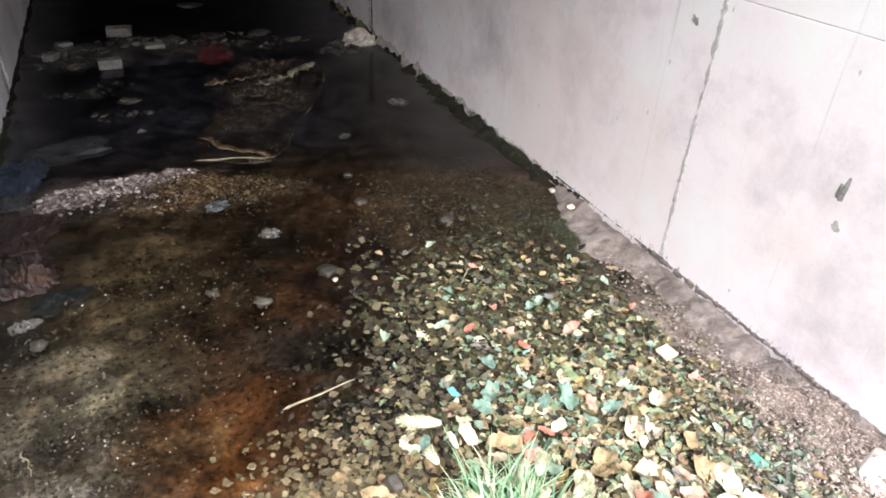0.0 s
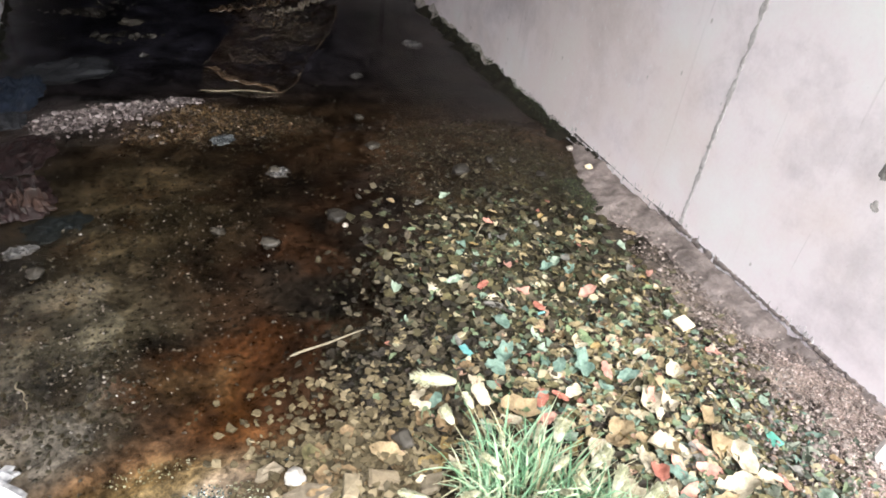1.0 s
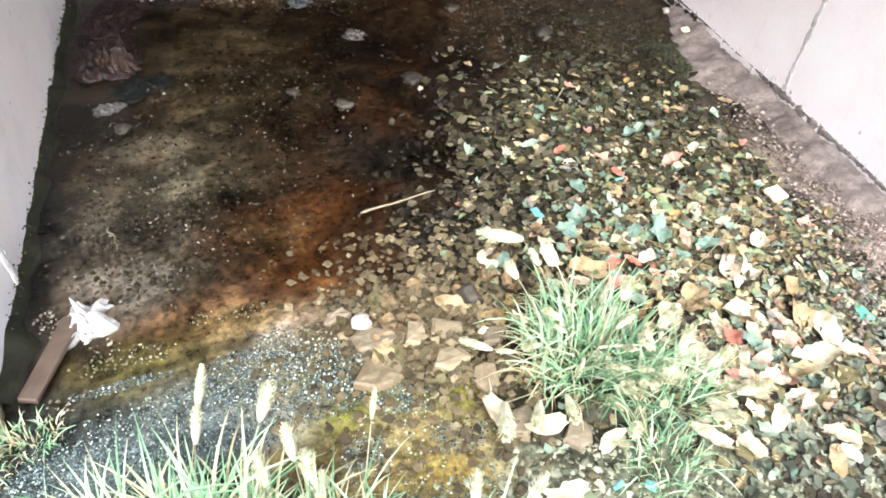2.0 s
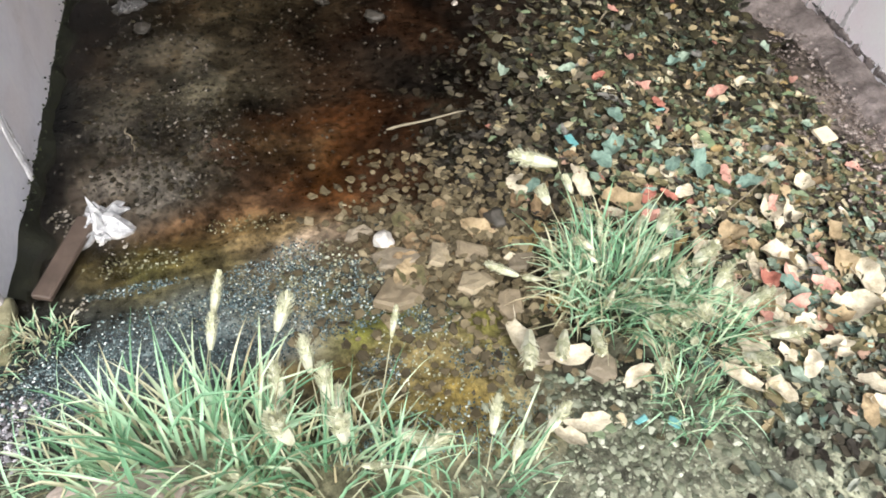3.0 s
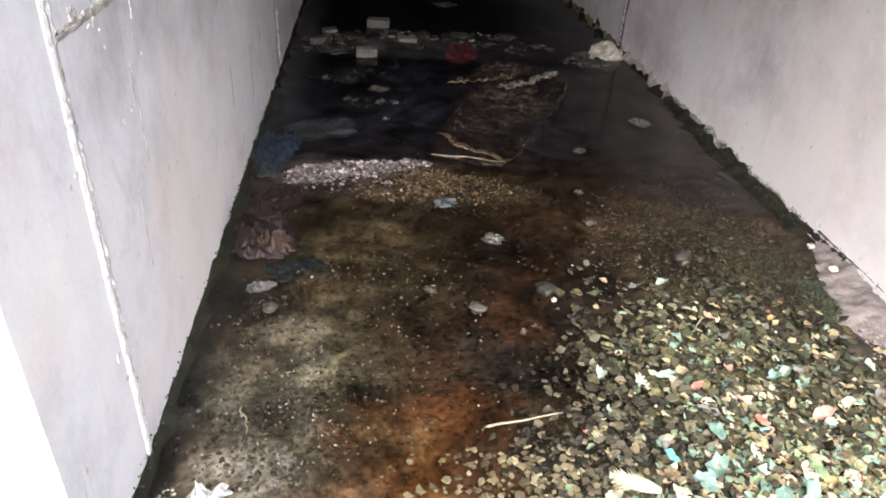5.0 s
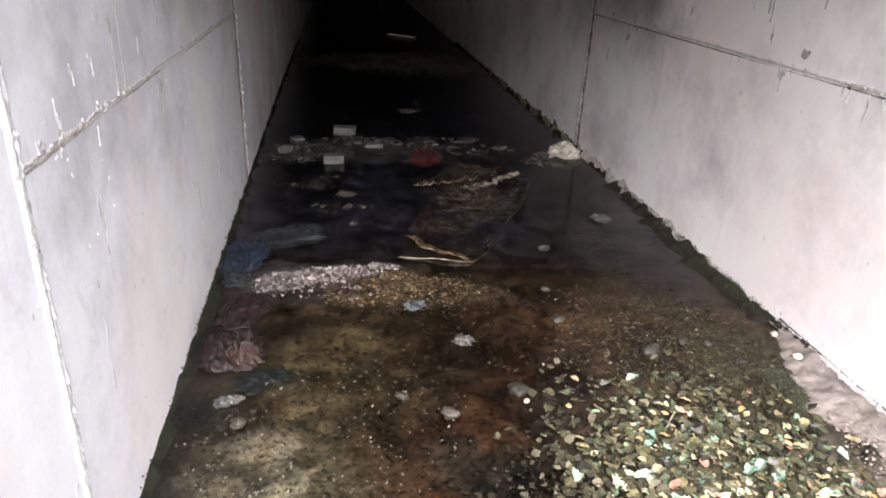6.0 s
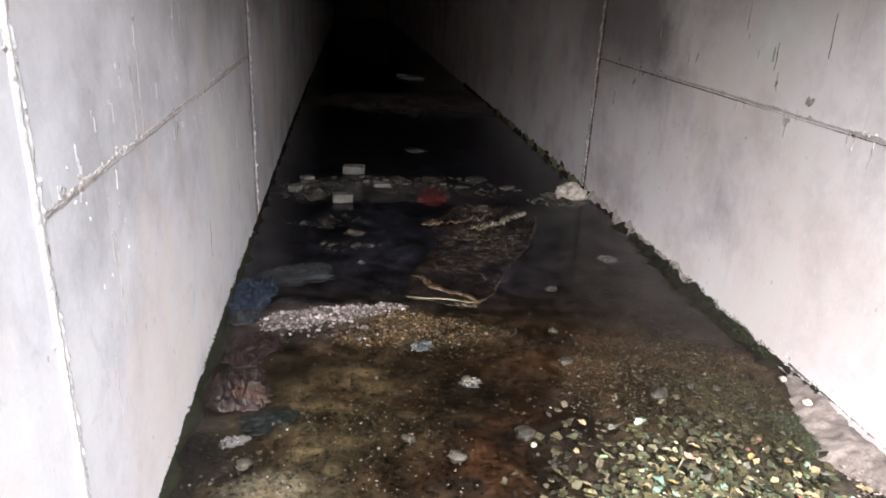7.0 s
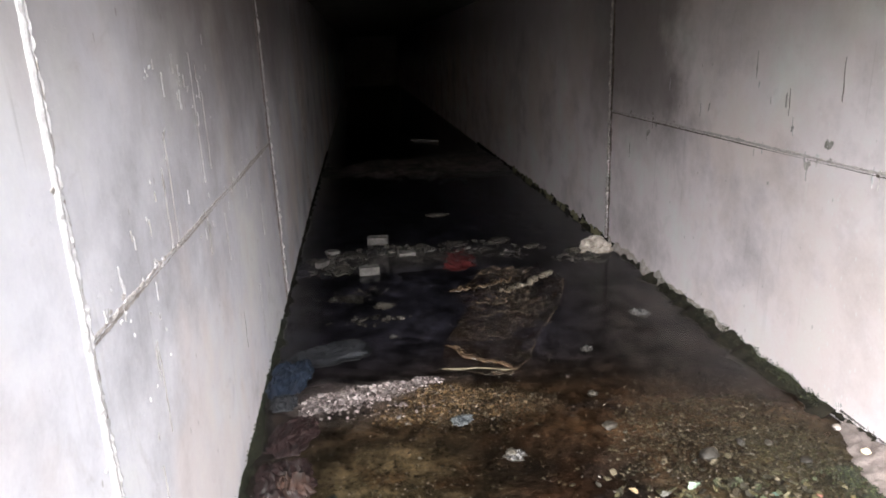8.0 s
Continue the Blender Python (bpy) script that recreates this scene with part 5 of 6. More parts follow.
# ---- fallen leaves ----
def leaf_mesh(seed, lobes=0, slim=None):
    """A dry curled leaf about 1 long: a ragged rim round a sunken midrib, with a short stalk."""
    rnd = random.Random(seed)
    n = 12
    curl, bend, wide = rnd.uniform(0.1, 0.45), rnd.uniform(-0.35, 0.4), slim or rnd.uniform(0.5, 0.85)
    verts, faces = [], []
    for i in range(n):
        t = 2 * math.pi * (i + rnd.uniform(-0.22, 0.22)) / n
        point = 0.5 + 0.5 * abs(math.cos(t)) ** 3
        r = 0.5 * (0.55 + 0.45 * point) * (1 + (0.30 * math.cos(lobes * t) if lobes else 0) + rnd.uniform(-0.2, 0.15)) * 1.1
        x, y = math.cos(t) * r, math.sin(t) * r * wide * 1.25
        verts.append((x, y, curl * (y / wide * 2) ** 2 * 0.5 + bend * x * x + rnd.uniform(-0.06, 0.09)))
    for x in (-0.25, 0.0, 0.25):
        verts.append((x, 0, bend * x * x - 0.03))
    for i in range(n):
        t = 2 * math.pi * (i + 0.5) / n
        c = 14 if math.cos(t) > 0.45 else (12 if math.cos(t) < -0.45 else 13)
        faces.append((i, (i + 1) % n, c))
    faces += [(2, 13, 14), (4, 12, 13), (8, 13, 12), (10, 14, 13)]
    verts += [(0.45, 0.012, bend * 0.22), (0.45, -0.012, bend * 0.22), (0.78, 0.0, bend * 0.25 + 0.06)]
    faces.append((15, 16, 17))
    return verts, faces


def dry_leaf(seed, lobes=0, slim=None):
    """A larger leaf with an inner ring, for leaves that lie open to view."""
    rnd = random.Random(seed + 100)
    n = 16
    curl, bend, wide = rnd.uniform(0.1, 0.5), rnd.uniform(-0.5, 0.5), slim or rnd.uniform(0.5, 0.85)
    off = Vector((seed * 3.3, 1.7, seed))
    rim, inner = [], []
    for i in range(n):
        t = 2 * math.pi * (i + rnd.uniform(-0.25, 0.25)) / n
        r = 0.5 * (0.80 + 0.25 * abs(math.cos(t)) ** 4) * (1 + (0.09 * math.cos(lobes * t + seed) if lobes else 0) + 0.14 * math.cos(t * 2 + seed * 1.3) + 0.07 * math.cos(t * 3 + seed * 2.1) + rnd.uniform(-0.24, 0.16))
        for ring, k in ((rim, 1.0), (inner, 0.55)):
            x, y = math.cos(t) * r * k, math.sin(t) * r * wide * 1.15 * k
            z = curl * (y / wide * 2) ** 2 * 0.5 + bend * x * x + 0.16 * noise.noise(Vector((x, y, 0)) * 3.5 + off) + (rnd.uniform(-0.03, 0.06) if k == 1 else 0)
            ring.append((x, y, z))
    verts = rim + inner + [(0, 0, 0.16 * noise.noise(off) - 0.03), (0.45, 0.012, bend * 0.2), (0.45, -0.012, bend * 0.2), (0.75, 0.0, bend * 0.25 + 0.05)]
    faces = []
    for i in range(n):
        j = (i + 1) % n
        faces += [(i, j, n + j, n + i), (n + i, n + j, 2 * n)]
    return verts, faces + [(2 * n + 1, 2 * n + 2, 2 * n + 3)]


OPEN = [dry_leaf(s, (0, 0, 3, 0, 5, 0)[s]) for s in range(6)] + [dry_leaf(8, 3, 0.42), dry_leaf(9, 5, 0.5)]
SHAPES = [leaf_mesh(s, (0, 0, 3, 0, 5, 0)[s]) for s in range(6)] + [leaf_mesh(8, 0, 0.3), leaf_mesh(9, 0, 0.36)]
pile = empty("leaf_pile", pose(0.5, 1.9, 0.02), "heap of fallen cream, teal and red leaves on gravel", "leaves")
leaf_data = {}


def leaf(x, y, size, tone, shape, turn, rx, ry, up=0.0):
    key = (shape, tone)
    if key not in leaf_data:
        me = bpy.data.meshes.new("leaf")
        me.from_pydata(OPEN[shape][0], [], OPEN[shape][1])
        me.materials.append(LEAVES[tone])
        me.polygons.foreach_set("use_smooth", [True] * len(me.polygons))
        leaf_data[key] = me
    ob = new("leaf", leaf_data[key])
    ob.parent = pile
    ob.matrix_basis = pose(-0.5, -1.9, -0.02) @ pose(x, y, ground_z(x, y) + 0.008 + up, rx, ry, turn) @ Matrix.Scale(size, 4)


def in_pile(x, y):
    """How thickly leaves lie at a place, from 0 to 1."""
    c = max(bump_at(x, y, 0.62, 1.75, 0.45, 0.62), 0.5 * bump_at(x, y, 0.60, 2.45, 0.42, 0.33), 0.65 * bump_at(x, y, 0.45, 1.28, 0.33, 0.20), 0.4 * bump_at(x, y, 1.0, 2.3, 0.28, 0.35))
    edge = smooth(1.22, 1.02, x) * smooth(-0.05, 0.25, x + 0.32 - 0.42 * max(0, y - 1.9)) * smooth(2.98, 2.80, y) * smooth(0.92, 1.05, y)
    return min(1, c * 1.15) * edge


rnd = random.Random(7)
# leaves that stand out by colour
FAR_LEAVES = [
    (0.23, 2.98, 0.05, "tan_leaf", 0), (0.35, 2.93, 0.055, "grey_leaf", 1), (0.48, 2.95, 0.065, "cream_leaf", 1), (0.58, 2.70, 0.065, "pink_leaf", 2),
    (0.63, 2.76, 0.05, "tan_leaf", 0), (0.52, 2.40, 0.07, "pink_leaf", 0), (0.37, 2.31, 0.06, "red_leaf", 0), (0.28, 2.38, 0.07, "cream_leaf", 0),
    (0.35, 2.40, 0.065, "tan_leaf", 3), (0.40, 2.58, 0.07, "teal_leaf", 1), (0.05, 2.40, 0.07, "cream_leaf", 3), (0.67, 2.34, 0.088, "teal_leaf", 4),
    (0.78, 2.38, 0.09, "grey_leaf", 2), (0.75, 2.30, 0.080, "teal_leaf", 4), (0.51, 2.13, 0.05, "red_leaf", 0), (0.75, 2.16, 0.08, "pink_leaf", 0),
    (0.57, 1.77, 0.06, "pink_leaf", 0),
]
MIDDLE_LEAVES = [
    (1.10, 2.22, 0.07, "pink_leaf", 2), (0.30, 1.73, 0.06, "red_leaf", 0), (0.47, 1.36, 0.07, "red_leaf", 3), (0.36, 1.72, 0.05, "red_leaf", 0),
    (0.27, 1.94, 0.096, "teal_leaf", 4), (0.22, 1.90, 0.09, "teal_leaf", 2), (0.50, 1.81, 0.104, "teal_leaf", 4), (0.43, 1.84, 0.080, "teal_leaf", 2),
    (0.34, 2.10, 0.08, "teal_leaf", 0), (0.62, 1.72, 0.09, "teal_leaf", 2), (-0.07, 1.87, 0.075, "cream_leaf", 2), (-0.02, 1.84, 0.06, "teal_leaf", 0),
    (0.56, 1.42, 0.12, "cream_leaf", 5), (0.66, 1.24, 0.12, "cream_leaf", 5), (0.24, 1.11, 0.11, "cream_leaf", 7), (0.40, 1.20, 0.12, "cream_leaf", 2),
    (0.44, 1.11, 0.07, "cream_leaf", 0),
]
NEAR_LEAVES = [
    (-0.23, 1.31, 0.13, "cream_leaf", 6), (0.74, 1.33, 0.11, "cream_leaf", 5), (0.56, 1.03, 0.08, "cream_leaf", 0), (0.51, 0.98, 0.07, "tan_leaf", 0),
    (0.70, 1.38, 0.10, "tan_leaf", 3), (0.12, 1.80, 0.08, "cream_leaf", 5), (0.20, 1.72, 0.12, "tan_leaf", 4), (0.62, 1.60, 0.12, "cream_leaf", 5),
    (0.34, 1.48, 0.10, "cream_leaf", 5), (0.45, 1.52, 0.12, "tan_leaf", 4), (0.80, 1.70, 0.08, "cream_leaf", 3), (1.20, 2.50, 0.06, "tan_leaf", 0),
    (1.10, 2.42, 0.075, "cream_leaf", 2), (0.98, 2.66, 0.06, "tan_leaf", 0), (0.95, 2.46, 0.065, "tan_leaf", 0), (0.88, 2.22, 0.07, "cream_leaf", 5),
    (-0.20, 1.05, 0.10, "cream_leaf", 6),
]
EDGE_LEAVES = [
    (-0.14, 1.07, 0.11, "cream_leaf", 6), (0.0, 1.16, 0.09, "cream_leaf", 6), (-0.12, 1.24, 0.12, "cream_leaf", 6), (0.30, 1.16, 0.08, "cream_leaf", 0),
    (0.35, 1.30, 0.09, "cream_leaf", 3), (0.42, 1.28, 0.08, "tan_leaf", 0), (0.50, 1.22, 0.09, "cream_leaf", 2), (0.33, 1.06, 0.07, "cream_leaf", 5),
    (0.60, 1.14, 0.07, "olive_leaf", 0), (0.72, 1.18, 0.08, "olive_leaf", 1), (0.80, 1.10, 0.07, "grey_leaf", 3), (0.62, 1.32, 0.08, "pink_leaf", 0),
    (0.52, 1.34, 0.07, "teal_leaf", 0), (0.46, 1.42, 0.08, "cream_leaf", 7), (0.78, 1.24, 0.07, "cream_leaf", 5), (0.68, 1.02, 0.06, "grey_leaf", 0),
]
for x, y, s, tone, sh in itertools.chain(FAR_LEAVES, MIDDLE_LEAVES, NEAR_LEAVES, EDGE_LEAVES):
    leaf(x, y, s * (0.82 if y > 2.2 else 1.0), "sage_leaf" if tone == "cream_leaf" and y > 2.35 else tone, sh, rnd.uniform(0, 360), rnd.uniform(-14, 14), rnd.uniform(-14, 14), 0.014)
made, TONES = 0, ["cream_leaf"] * 6 + ["tan_leaf"] * 5 + ["teal_leaf"] * 2 + ["sage_leaf"] * 4 + ["green_leaf"] * 3 + ["olive_leaf"] * 4 + ["dark_leaf"] * 3 + ["ochre_leaf"] * 2 + ["pink_leaf"] + ["grey_leaf"] * 2 + ["brown_leaf"] * 2
# leaves deeper in draw from these dimmer tones, painting the shade there
SHADE_TONES = ["sage_leaf"] * 2 + ["tan_leaf"] * 4 + ["ochre_leaf"] * 3 + ["teal_leaf"] * 2 + ["olive_leaf"] * 5 + ["dark_leaf"] * 4 + ["grey_leaf"] * 4 + ["pink_leaf"]
while made < 180:
    x, y = rnd.uniform(-0.3, 1.3), rnd.uniform(0.9, 3.0)
    if rnd.random() > in_pile(x, y):
        continue
    made += 1
    leaf(x, y, rnd.uniform(0.03, 0.07), rnd.choice(TONES if y < 2.4 else SHADE_TONES), rnd.randrange(8), rnd.uniform(0, 360), rnd.gauss(0, 12), rnd.gauss(0, 12), rnd.uniform(0, 0.014))


# pale leaves heaped beside the grass
for _ in range(60):
    leaf(rnd.gauss(0.40, 0.17), rnd.gauss(1.33, 0.13), rnd.uniform(0.04, 0.085), rnd.choice(("cream_leaf", "cream_leaf", "cream_leaf", "tan_leaf", "sage_leaf", "pink_leaf")), rnd.randrange(8), rnd.uniform(0, 360), rnd.gauss(0, 12), rnd.gauss(0, 12), rnd.uniform(0.004, 0.02))
# broad brown leaves that lie flat round the stones
for _ in range(22):
    leaf(rnd.uniform(-0.48, 0.02), rnd.uniform(1.38, 1.86), rnd.uniform(0.06, 0.115), rnd.choice(("brown_leaf", "brown_leaf", "tan_leaf", "olive_leaf", "ochre_leaf")), rnd.randrange(6), rnd.uniform(0, 360), rnd.gauss(0, 7), rnd.gauss(0, 7), rnd.uniform(0, 0.006))


def shard(seed, thick):
    """An angular chip about 1 across, slightly warped, with a bevelled rim."""
    rnd = random.Random(seed + 900)
    n = rnd.choice((4, 5, 5, 6))
    top, low = [], []
    for i in range(n):
        t = 2 * math.pi * (i + rnd.uniform(-0.3, 0.3)) / n
        r = rnd.uniform(0.32, 0.58)
        x, y = math.cos(t) * r, math.sin(t) * r * 0.8
        top.append((x * 0.93, y * 0.93, rnd.uniform(-0.03, 0.07) + thick))
        low.append((x, y, -0.06))
    verts = top + low + [(0, 0, thick + rnd.uniform(0, 0.06))]
    faces = [(i, (i + 1) % n, 2 * n) for i in range(n)] + [(n + i, n + (i + 1) % n, (i + 1) % n, i) for i in range(n)]
    return verts, faces


SHARDS = [shard(s, 0.08) for s in range(14)]
CHIPS = [shard(s + 40, 0.03) for s in range(18)] + [(v[:15], f[:-1]) for v, f in SHAPES]


def scraps(name, n, density, box_xy, sizes, material, label, seed, shapes, root=None, single="", near=None):
    """Small bits of leaf or stone: those in a near stretch are parts of a thing, the rest joined."""
    rnd = random.Random(seed)
    verts, faces, kept, loose = [], [], {}, 0
    while n:
        x, y = rnd.uniform(*box_xy[:2]), rnd.uniform(*box_xy[2:])
        if rnd.random() > density(x, y):
            continue
        n -= 1
        which = rnd.randrange(len(shapes))
        v, f = shapes[which]
        size = rnd.uniform(*sizes)
        m = pose(x, y, ground_z(x, y) + rnd.uniform(0.003, 0.014), rnd.gauss(0, 14), rnd.gauss(0, 14), rnd.uniform(0, 360)) @ Matrix.Scale(size, 4)
        if root and loose < 300 and near[0] < x < near[1] and near[2] < y < near[3] and size > sum(sizes) / 2:
            loose += 1
            if which not in kept:
                kept[which] = bpy.data.meshes.new(single)
                kept[which].from_pydata(v, [], f)
                kept[which].materials.append(near[4])
            ob = new(single, kept[which])
            ob.parent = root
            ob.matrix_basis = root.matrix_basis.inverted() @ m
            continue
        k = len(verts)
        verts += [m @ Vector(p) for p in v]
        faces += [tuple(i + k for i in q) for q in f]
    ob = raw_mesh(name, verts, faces, material)
    return tagged(ob, label, "leaves", kind="stuff")


FLAKE_TONES = [(0, (0.066, 0.053, 0.031)), (0.25, (0.085, 0.068, 0.038)), (0.55, (0.135, 0.108, 0.062)), (0.88, (0.22, 0.18, 0.11))]
SODDEN_TONES = [(0, (0.016, 0.013, 0.009)), (0.3, (0.034, 0.028, 0.018)), (0.6, (0.058, 0.049, 0.031)), (0.86, (0.10, 0.085, 0.058))]
flakes = empty("flake_bed", pose(-0.27, 1.66, 0.0), "bed of thin tan and brown stone flakes", "stones")
litter = empty("leaf_litter", pose(0.1, 1.95, 0.0), "dark sodden leaf litter on wet mud", "leaves")
scraps("leaf_scraps", 2600, lambda x, y: in_pile(x, y) * (0.45 + 0.55 * smooth(2.7, 2.0, y)), (-0.3, 1.3, 0.9, 3.0), (0.013, 0.038), SCRAPS, "small mixed scraps of fallen leaf", 21, CHIPS)
scraps("leaf_scraps", 1900, lambda x, y: in_pile(x, y) * (0.35 + 0.65 * smooth(2.3, 1.7, y)), (-0.3, 1.3, 0.9, 3.0), (0.026, 0.050), SCRAPS_PALE, "broken cream, tan and sage-green leaves", 24, CHIPS)
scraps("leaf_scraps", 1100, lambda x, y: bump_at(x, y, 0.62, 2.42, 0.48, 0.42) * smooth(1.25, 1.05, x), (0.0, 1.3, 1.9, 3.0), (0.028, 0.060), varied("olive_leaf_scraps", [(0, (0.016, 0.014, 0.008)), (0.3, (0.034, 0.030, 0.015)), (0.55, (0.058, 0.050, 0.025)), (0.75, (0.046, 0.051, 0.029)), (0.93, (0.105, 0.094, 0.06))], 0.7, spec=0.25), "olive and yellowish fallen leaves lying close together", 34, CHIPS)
scraps("stone_flakes", 1500, lambda x, y: bump_at(x, y, -0.27, 1.66, 0.27, 0.33), (-0.8, 0.2, 1.1, 2.1), (0.013, 0.042), varied("tan_flakes", FLAKE_TONES, 0.7, spec=0.25), "thin tan and brown stone flakes in mud", 23, SHARDS,
       flakes, "flake", (-0.65, 0.10, 1.30, 2.0, varied("tan_flake", FLAKE_TONES, 0.7, "object", spec=0.25)))
scraps("sodden_scraps", 1500, lambda x, y: max(0.9 * bump_at(x, y, 0.05, 2.05, 0.38, 0.5), 0.7 * bump_at(x, y, 0.95, 1.45, 0.35, 0.5), 0.8 * bump_at(x, y, 0.7, 1.0, 0.4, 0.22), 0.2 * bump_at(x, y, 0.6, 2.6, 0.6, 0.5)) * smooth(-0.42, -0.2, x - 0.3 * max(0, y - 2.2)) * smooth(1.16, 0.96, x),
       (-0.45, 1.3, 0.75, 3.2), (0.018, 0.045), SCRAPS_DARK, "dark sodden scraps of leaf on mud", 22, CHIPS,
       litter, "leaf", (-0.40, 0.45, 1.60, 2.6, varied("sodden_leaf", SODDEN_TONES, 0.7, "object", spec=0.25)))
scraps("slate_leaves", 420, lambda x, y: max(bump_at(x, y, 0.62, 1.02, 0.30, 0.16), 0.7 * bump_at(x, y, 0.85, 1.25, 0.22, 0.22)), (0.15, 1.2, 0.75, 1.6), (0.022, 0.055), varied("slate_green_leaf", [(0, (0.07, 0.085, 0.062)), (0.35, (0.115, 0.135, 0.10)), (0.7, (0.175, 0.195, 0.15)), (0.92, (0.28, 0.295, 0.24))], 0.55, spec=0.4), "dull grey-green fallen leaves on damp gravel", 25, CHIPS)


# ---- grass ----
def blades(rnd, n, radius, length, width, lean=0.9, squash=1.0):
    """Folded grass blades, each arching out of the clump its own way; some kink and hang."""
    verts, faces = [], []
    for _ in range(n):
        a, r = rnd.uniform(0, 2 * math.pi), radius * math.sqrt(rnd.random())
        bx, by = r * math.cos(a), r * math.sin(a) * squash
        d = a + rnd.gauss(0, 1.1)
        ln, w = length * rnd.choice((0.4, 0.55, 0.7, 0.85, 1.0, 1.2)) * rnd.uniform(0.85, 1.15), width * rnd.uniform(0.5, 1.5)
        k = lean * rnd.uniform(0.15, 1.05) * (0.5 + 0.6 * r / radius)
        kink = rnd.uniform(0.45, 0.8) if rnd.random() < 0.2 else 2.0
        twist, p, tilt = rnd.uniform(-0.7, 0.7), Vector((bx, by, -0.008)), 0.12
        base = len(verts)
        for i in range(7):
            f = i / 6
            if i:
                tilt += k / 5 * (0.6 + 0.8 * f) + (0.9 if f > kink else 0.0)
                kink = 2.0 if f > kink else kink
                tilt = min(tilt, 2.1)
                p = p + Vector((math.cos(d) * math.sin(tilt), math.sin(d) * math.sin(tilt), math.cos(tilt))) * ln / 6
                p.z = max(p.z, 0.004)
            e = d + twist * f
            side = Vector((-math.sin(e), math.cos(e), 0)) * w / 2 * (0.75, 1.0, 1.05, 0.95, 0.75, 0.45, 0.04)[i]
            verts += [p - side, p - Vector((0, 0, w * 0.22)), p + side]
        for i in range(6):
            j = base + i * 3
            faces += [(j, j + 1, j + 4, j + 3), (j + 1, j + 2, j + 5, j + 4)]
    return verts, faces


def seed_head(rnd, base, tip, long, wide, way=None):
    """A stalk with a bristly spindle of seeds at its tip."""
    base, tip = Vector(base), Vector(tip)
    way = Vector(way or tip - base).normalized()
    u = way.orthogonal().normalized()
    w = way.cross(u)
    verts, faces = [], []

    def tube(p0, p1, r0, r1, k=4):
        b = len(verts)
        for p, r in ((p0, r0), (p1, r1)):
            verts.extend(p + (u * math.cos(2 * math.pi * j / k) + w * math.sin(2 * math.pi * j / k)) * r for j in range(k))
        faces.extend((b + j, b + (j + 1) % k, b + k + (j + 1) % k, b + k + j) for j in range(k))

    for i in range(6):
        f0, f1 = i / 6, (i + 1) / 6
        tube(tip + way * long * f0, tip + way * long * f1, wide * 0.40 * math.sin(math.pi * (0.14 + 0.8 * f0)), wide * 0.40 * math.sin(math.pi * (0.14 + 0.8 * f1)), 6)
    for _ in range(230):
        f, a = rnd.random(), rnd.uniform(0, 2 * math.pi)
        p = tip + way * long * f
        o = u * math.cos(a) + w * math.sin(a)
        r = wide * rnd.uniform(0.4, 0.72) * math.sin(math.pi * (0.15 + 0.75 * f))
        q = o.cross(way) * rnd.uniform(0.0015, 0.004)
        b = len(verts)
        verts.extend((p + q, p - q, p + o * r * 0.7 - q * 0.8 + way * r * 0.7, p + o * r + way * r * 1.1, p + o * r * 0.7 + q * 0.8 + way * r * 0.7))
        faces.append((b, b + 1, b + 2, b + 3, b + 4))
    return verts, faces


def tuft(x, y, n, radius, length, width, seed, label, heads=(), straw=0, squash=1.0, more=0):
    rnd = random.Random(seed)
    z = ground_z(x, y)
    root = empty("grass_tuft", pose(x, y, z), label, "grass", "grass tufts")
    under(tagged(raw_mesh("clump", *blades(rnd, n, radius, length, width, 1.35, squash), BLADE), kind="stuff"), root)
    if straw:
        under(tagged(raw_mesh("straw", *blades(rnd, straw, radius * 1.2, length * 0.8, width * 0.9, 1.6, squash), STRAW), kind="stuff"), root, "dry straw-coloured blades")
    for _ in range(more):
        a, r = rnd.uniform(0, 2 * math.pi), radius * rnd.uniform(0.3, 1.35)
        c, d = math.cos(a), math.sin(a)
        heads = [*heads, (c * r * 0.4, d * r * 0.4, c * r, d * r, max(0.03, length * (0.75 - 0.4 * r / radius)), rnd.uniform(0.035, 0.065), rnd.uniform(0.016, 0.028), c + rnd.uniform(-0.6, 0.6), d + rnd.uniform(-0.6, 0.6), rnd.uniform(0.0, 0.9))]
    for bx, by, tx, ty, tz, long, wide, *way in heads:
        head = under(raw_mesh("seed_head", *seed_head(rnd, (bx, by, 0), (tx, ty, tz), long, wide, way), SEED), root, "pale cream seed head")
        stalk = stick("stalk", (bx, by, -0.01), (tx, ty, tz + 0.004), 0.0022, STRAW, "", bx * 9 + long, 0.0, "")
        under(stalk, head, "thin dry stalk")


tuft(-0.97, 1.15, 260, 0.20, 0.25, 0.0074, 1, "long green grass tuft with pale seed heads", [(0.0, 0.05, 0.06, 0.27, 0.13, 0.10, 0.024), (0.02, 0.05, 0.05, 0.20, 0.11, 0.08, 0.026), (0.1, 0.05, 0.19, 0.21, 0.13, 0.085, 0.036)], 110, 0.6)
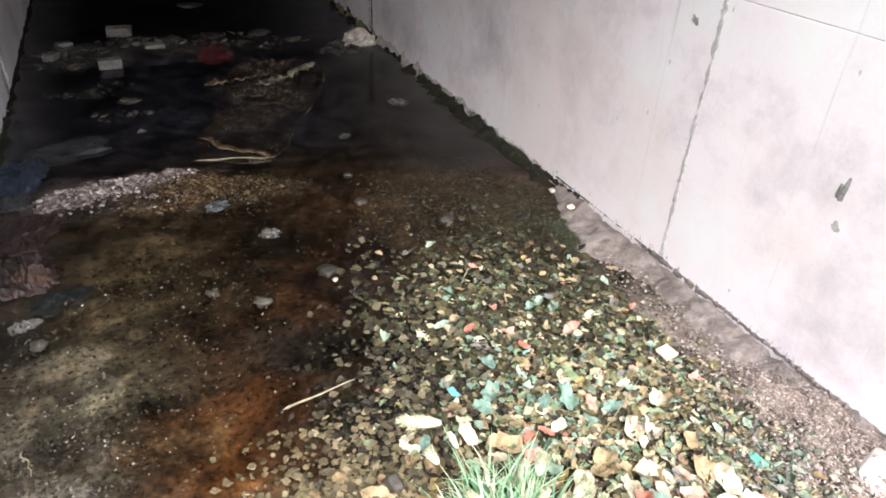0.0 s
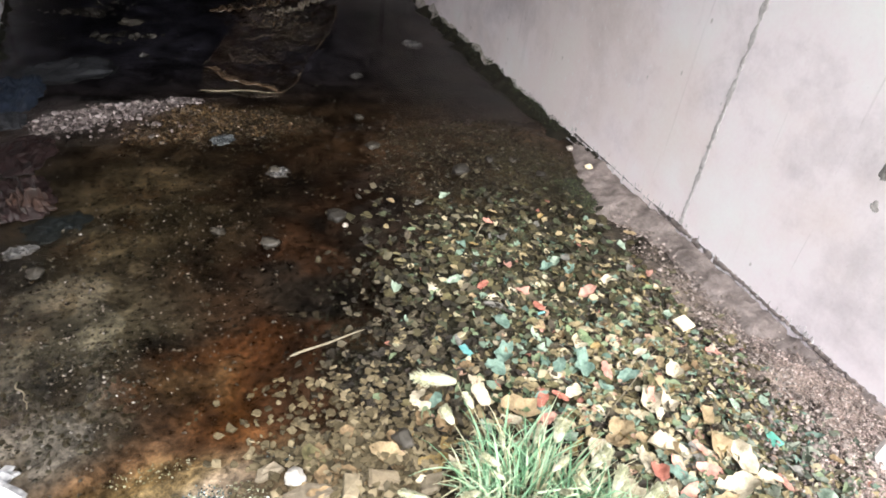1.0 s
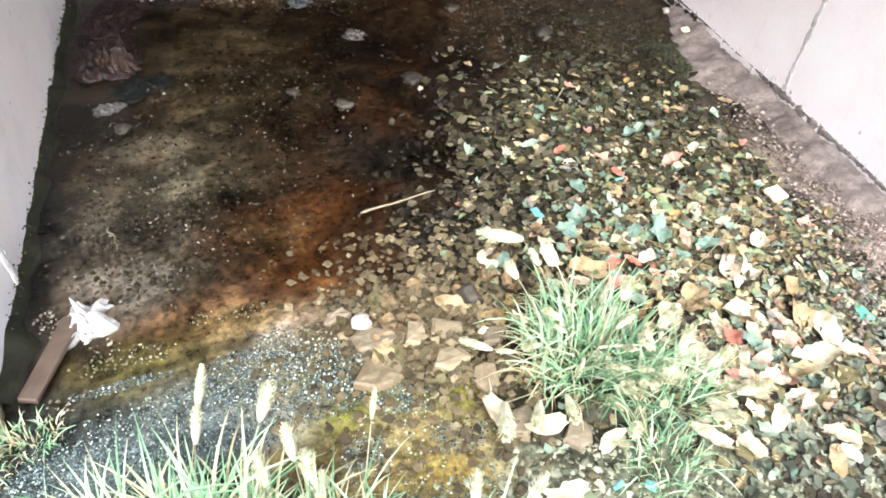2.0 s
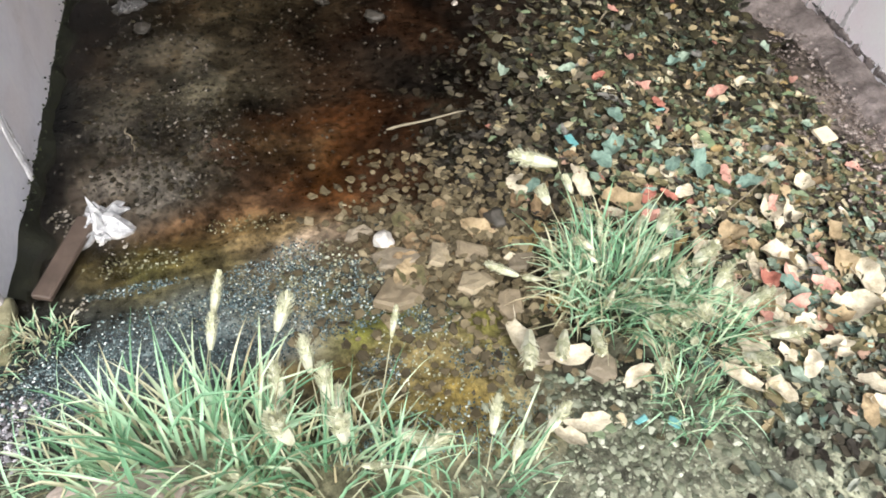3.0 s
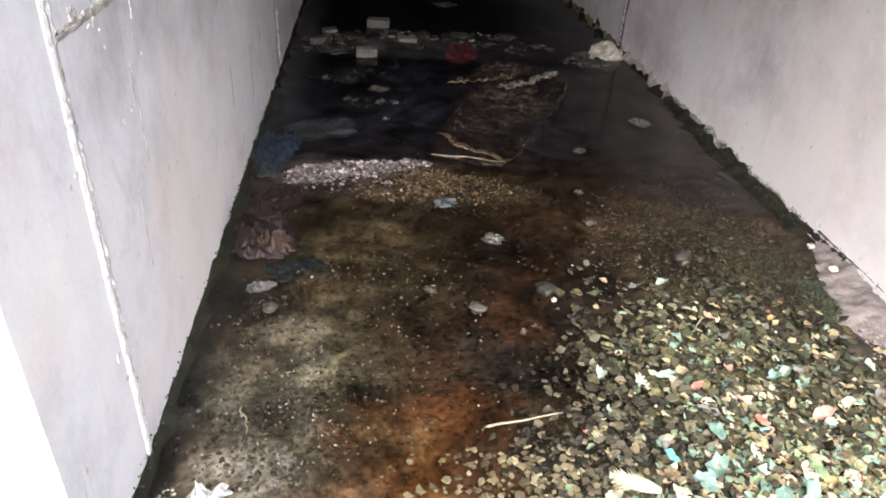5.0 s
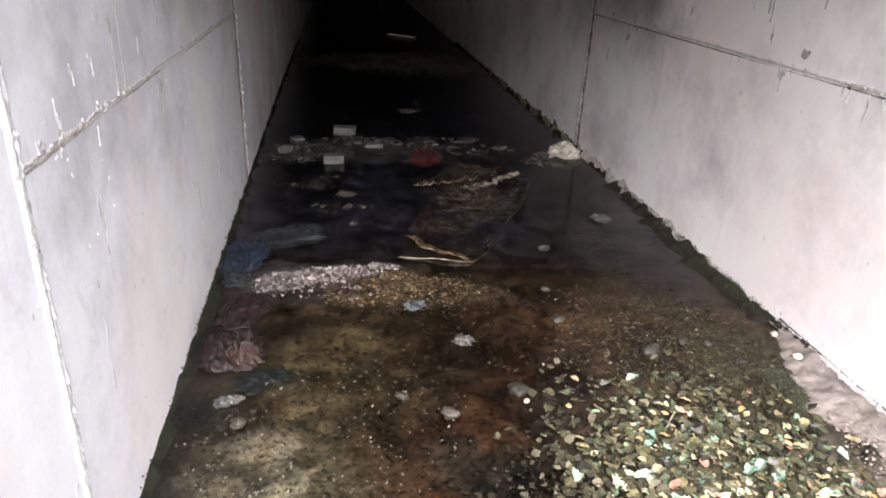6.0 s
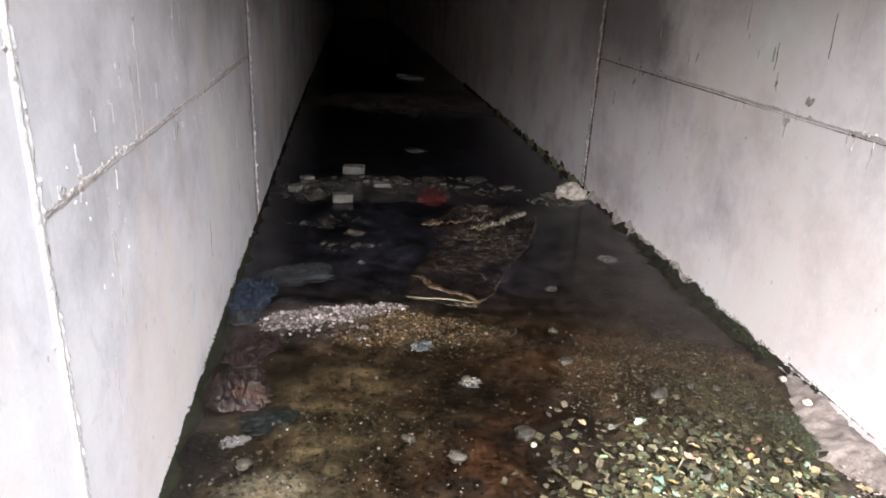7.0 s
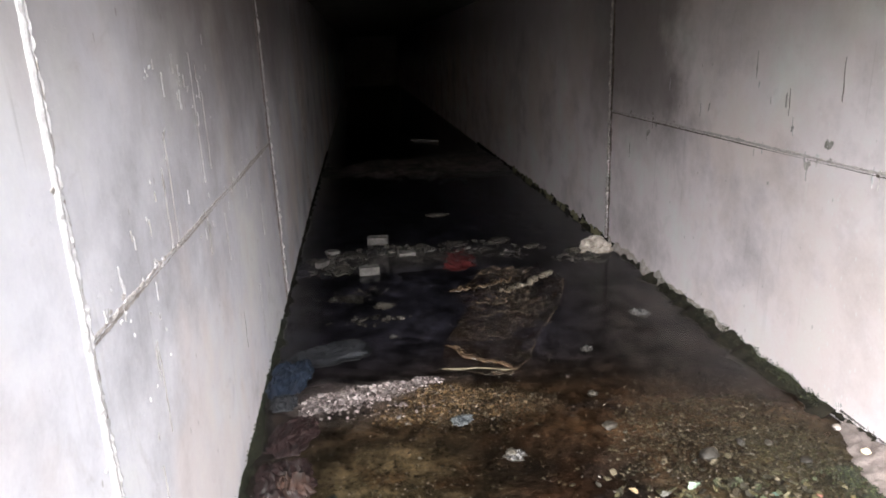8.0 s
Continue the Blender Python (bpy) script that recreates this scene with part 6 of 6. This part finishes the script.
tuft(-0.70, 1.07, 170, 0.17, 0.19, 0.0066, 2, "green grass tuft with pale seed heads in gravel", [(0.0, 0.03, -0.02, 0.19, 0.11, 0.08, 0.034), (0.02, 0.02, 0.01, 0.12, 0.10, 0.085, 0.036), (-0.05, 0.02, -0.08, 0.14, 0.11, 0.08, 0.034), (-0.02, 0, -0.07, 0.04, 0.12, 0.09, 0.042), (0.04, 0, 0.03, 0.03, 0.10, 0.09, 0.040), (0.08, 0, 0.13, 0.05, 0.07, 0.10, 0.034, 0.8, -0.5, 0.1), (0.09, 0.02, 0.16, -0.02, 0.07, 0.09, 0.036, 0.7, 0.3, 0.2), (0.1, 0.08, 0.16, 0.24, 0.12, 0.07, 0.016)], 90, 0.7, more=7)
tuft(0.06, 1.41, 360, 0.15, 0.21, 0.0058, 3, "dense green grass tuft among fallen leaves", [(-0.02, 0.1, -0.06, 0.36, 0.12, 0.13, 0.046, -0.85, 0.35, 0.05), (-0.05, 0.08, -0.13, 0.22, 0.12, 0.05, 0.034), (0.0, 0.05, -0.05, 0.26, 0.11, 0.05, 0.024), (-0.1, 0, -0.25, 0.06, 0.05, 0.09, 0.026), (-0.12, -0.05, -0.27, -0.10, 0.05, 0.10, 0.040, -0.3, -0.9, 0.1), (-0.08, -0.08, -0.19, -0.12, 0.06, 0.08, 0.032, -0.4, -0.8, 0.1), (-0.04, -0.08, -0.12, -0.12, 0.06, 0.08, 0.030, -0.1, -0.9, 0.1), (0.05, 0.0, 0.10, 0.06, 0.15, 0.06, 0.040), (0.1, -0.02, 0.17, -0.02, 0.12, 0.07, 0.040)], 190, more=12)
tuft(0.20, 1.27, 190, 0.12, 0.15, 0.0045, 4, "green grass tuft smothered by pale leaves", [(0.02, -0.05, 0.06, -0.12, 0.06, 0.08, 0.03), (-0.1, -0.05, -0.14, -0.1, 0.06, 0.09, 0.03), (0.0, 0.0, 0.05, 0.04, 0.10, 0.07, 0.035), (0.05, 0.0, 0.12, 0.0, 0.07, 0.08, 0.035), (0.0, -0.02, -0.03, -0.04, 0.11, 0.06, 0.035), (0.08, -0.05, 0.16, -0.08, 0.05, 0.08, 0.035)], 70, more=16)
tuft(0.11, 1.07, 120, 0.08, 0.12, 0.004, 5, "small green grass tuft on damp gravel", (), 15)
tuft(-1.76, 1.52, 240, 0.16, 0.26, 0.006, 6, "long green grass against the concrete headwall", (), 25)
tuft(-1.48, 1.50, 55, 0.11, 0.09, 0.0045, 7, "low straw-coloured grass on the mossy footing", (), 110, 0.6)
tuft(-1.22, 1.16, 70, 0.10, 0.17, 0.005, 8, "green grass tuft beside wet gravel", (), 20)
tuft(-0.40, 0.97, 110, 0.13, 0.14, 0.005, 9, "green grass tuft with pale seed heads in gravel", [(0.0, 0.02, 0.03, 0.1, 0.07, 0.08, 0.03), (0.05, 0.02, 0.14, 0.08, 0.07, 0.08, 0.03)], 25, more=3)
tuft(-1.98, 1.35, 160, 0.18, 0.24, 0.006, 10, "long green grass against the concrete headwall", (), 25)

tuft(-1.33, 1.56, 60, 0.07, 0.07, 0.004, 11, "low straw-coloured grass on the mossy footing", (), 70, 0.7)
tuft(-1.60, 1.49, 90, 0.14, 0.13, 0.005, 12, "green grass hanging over the mossy footing", (), 30, 0.5)

# moss at the foot of the right wall
rng = random.Random(5)
verts, faces = [], []
for _ in range(8000):
    y = rng.uniform(3.45, 6.0) if rng.random() < 0.85 else rng.uniform(2.7, 3.0)
    s = rng.uniform(0.003, 0.009)
    if y > 3.2:
        out = abs(rng.gauss(0, 0.045))
        thick = 0.22 + 1.1 * noise.noise(Vector((out * 14, y * 4, 1))) + 0.7 * noise.noise(Vector((out * 30, y * 13, 4)))
        if out > 0.14 or rng.random() > thick * smooth(0.15, 0.0, out) * smooth(6.0, 4.3, y) * 1.3:
            continue
        x, z = half_at(1, y) - out, 0.050 - 0.36 * out + rng.gauss(0, 0.010)
    else:
        x = 1.17 + rng.gauss(0, 0.05)
        z = ground_z(x, y) + 0.004
    k = len(verts)
    verts += (ICO_V * s * (1, 1.4, 0.7) * np.array([rng.uniform(0.7, 1.4), 1, 1]) + (x, y, z)).tolist()
    faces += (ICO_F + k).tolist()
for _ in range(600):
    y, s = rng.uniform(1.9, 5.2), rng.uniform(0.003, 0.009)
    k = len(verts)
    verts += (ICO_V * s + (-half_at(-1, y) + abs(rng.gauss(0, 0.008)), y, 0.01 + abs(rng.gauss(0, 0.02)))).tolist()
    faces += (ICO_F + k).tolist()
tagged(raw_mesh("moss", verts, faces, MOSS), "bright green moss fringe at the wall base", "moss", kind="stuff")
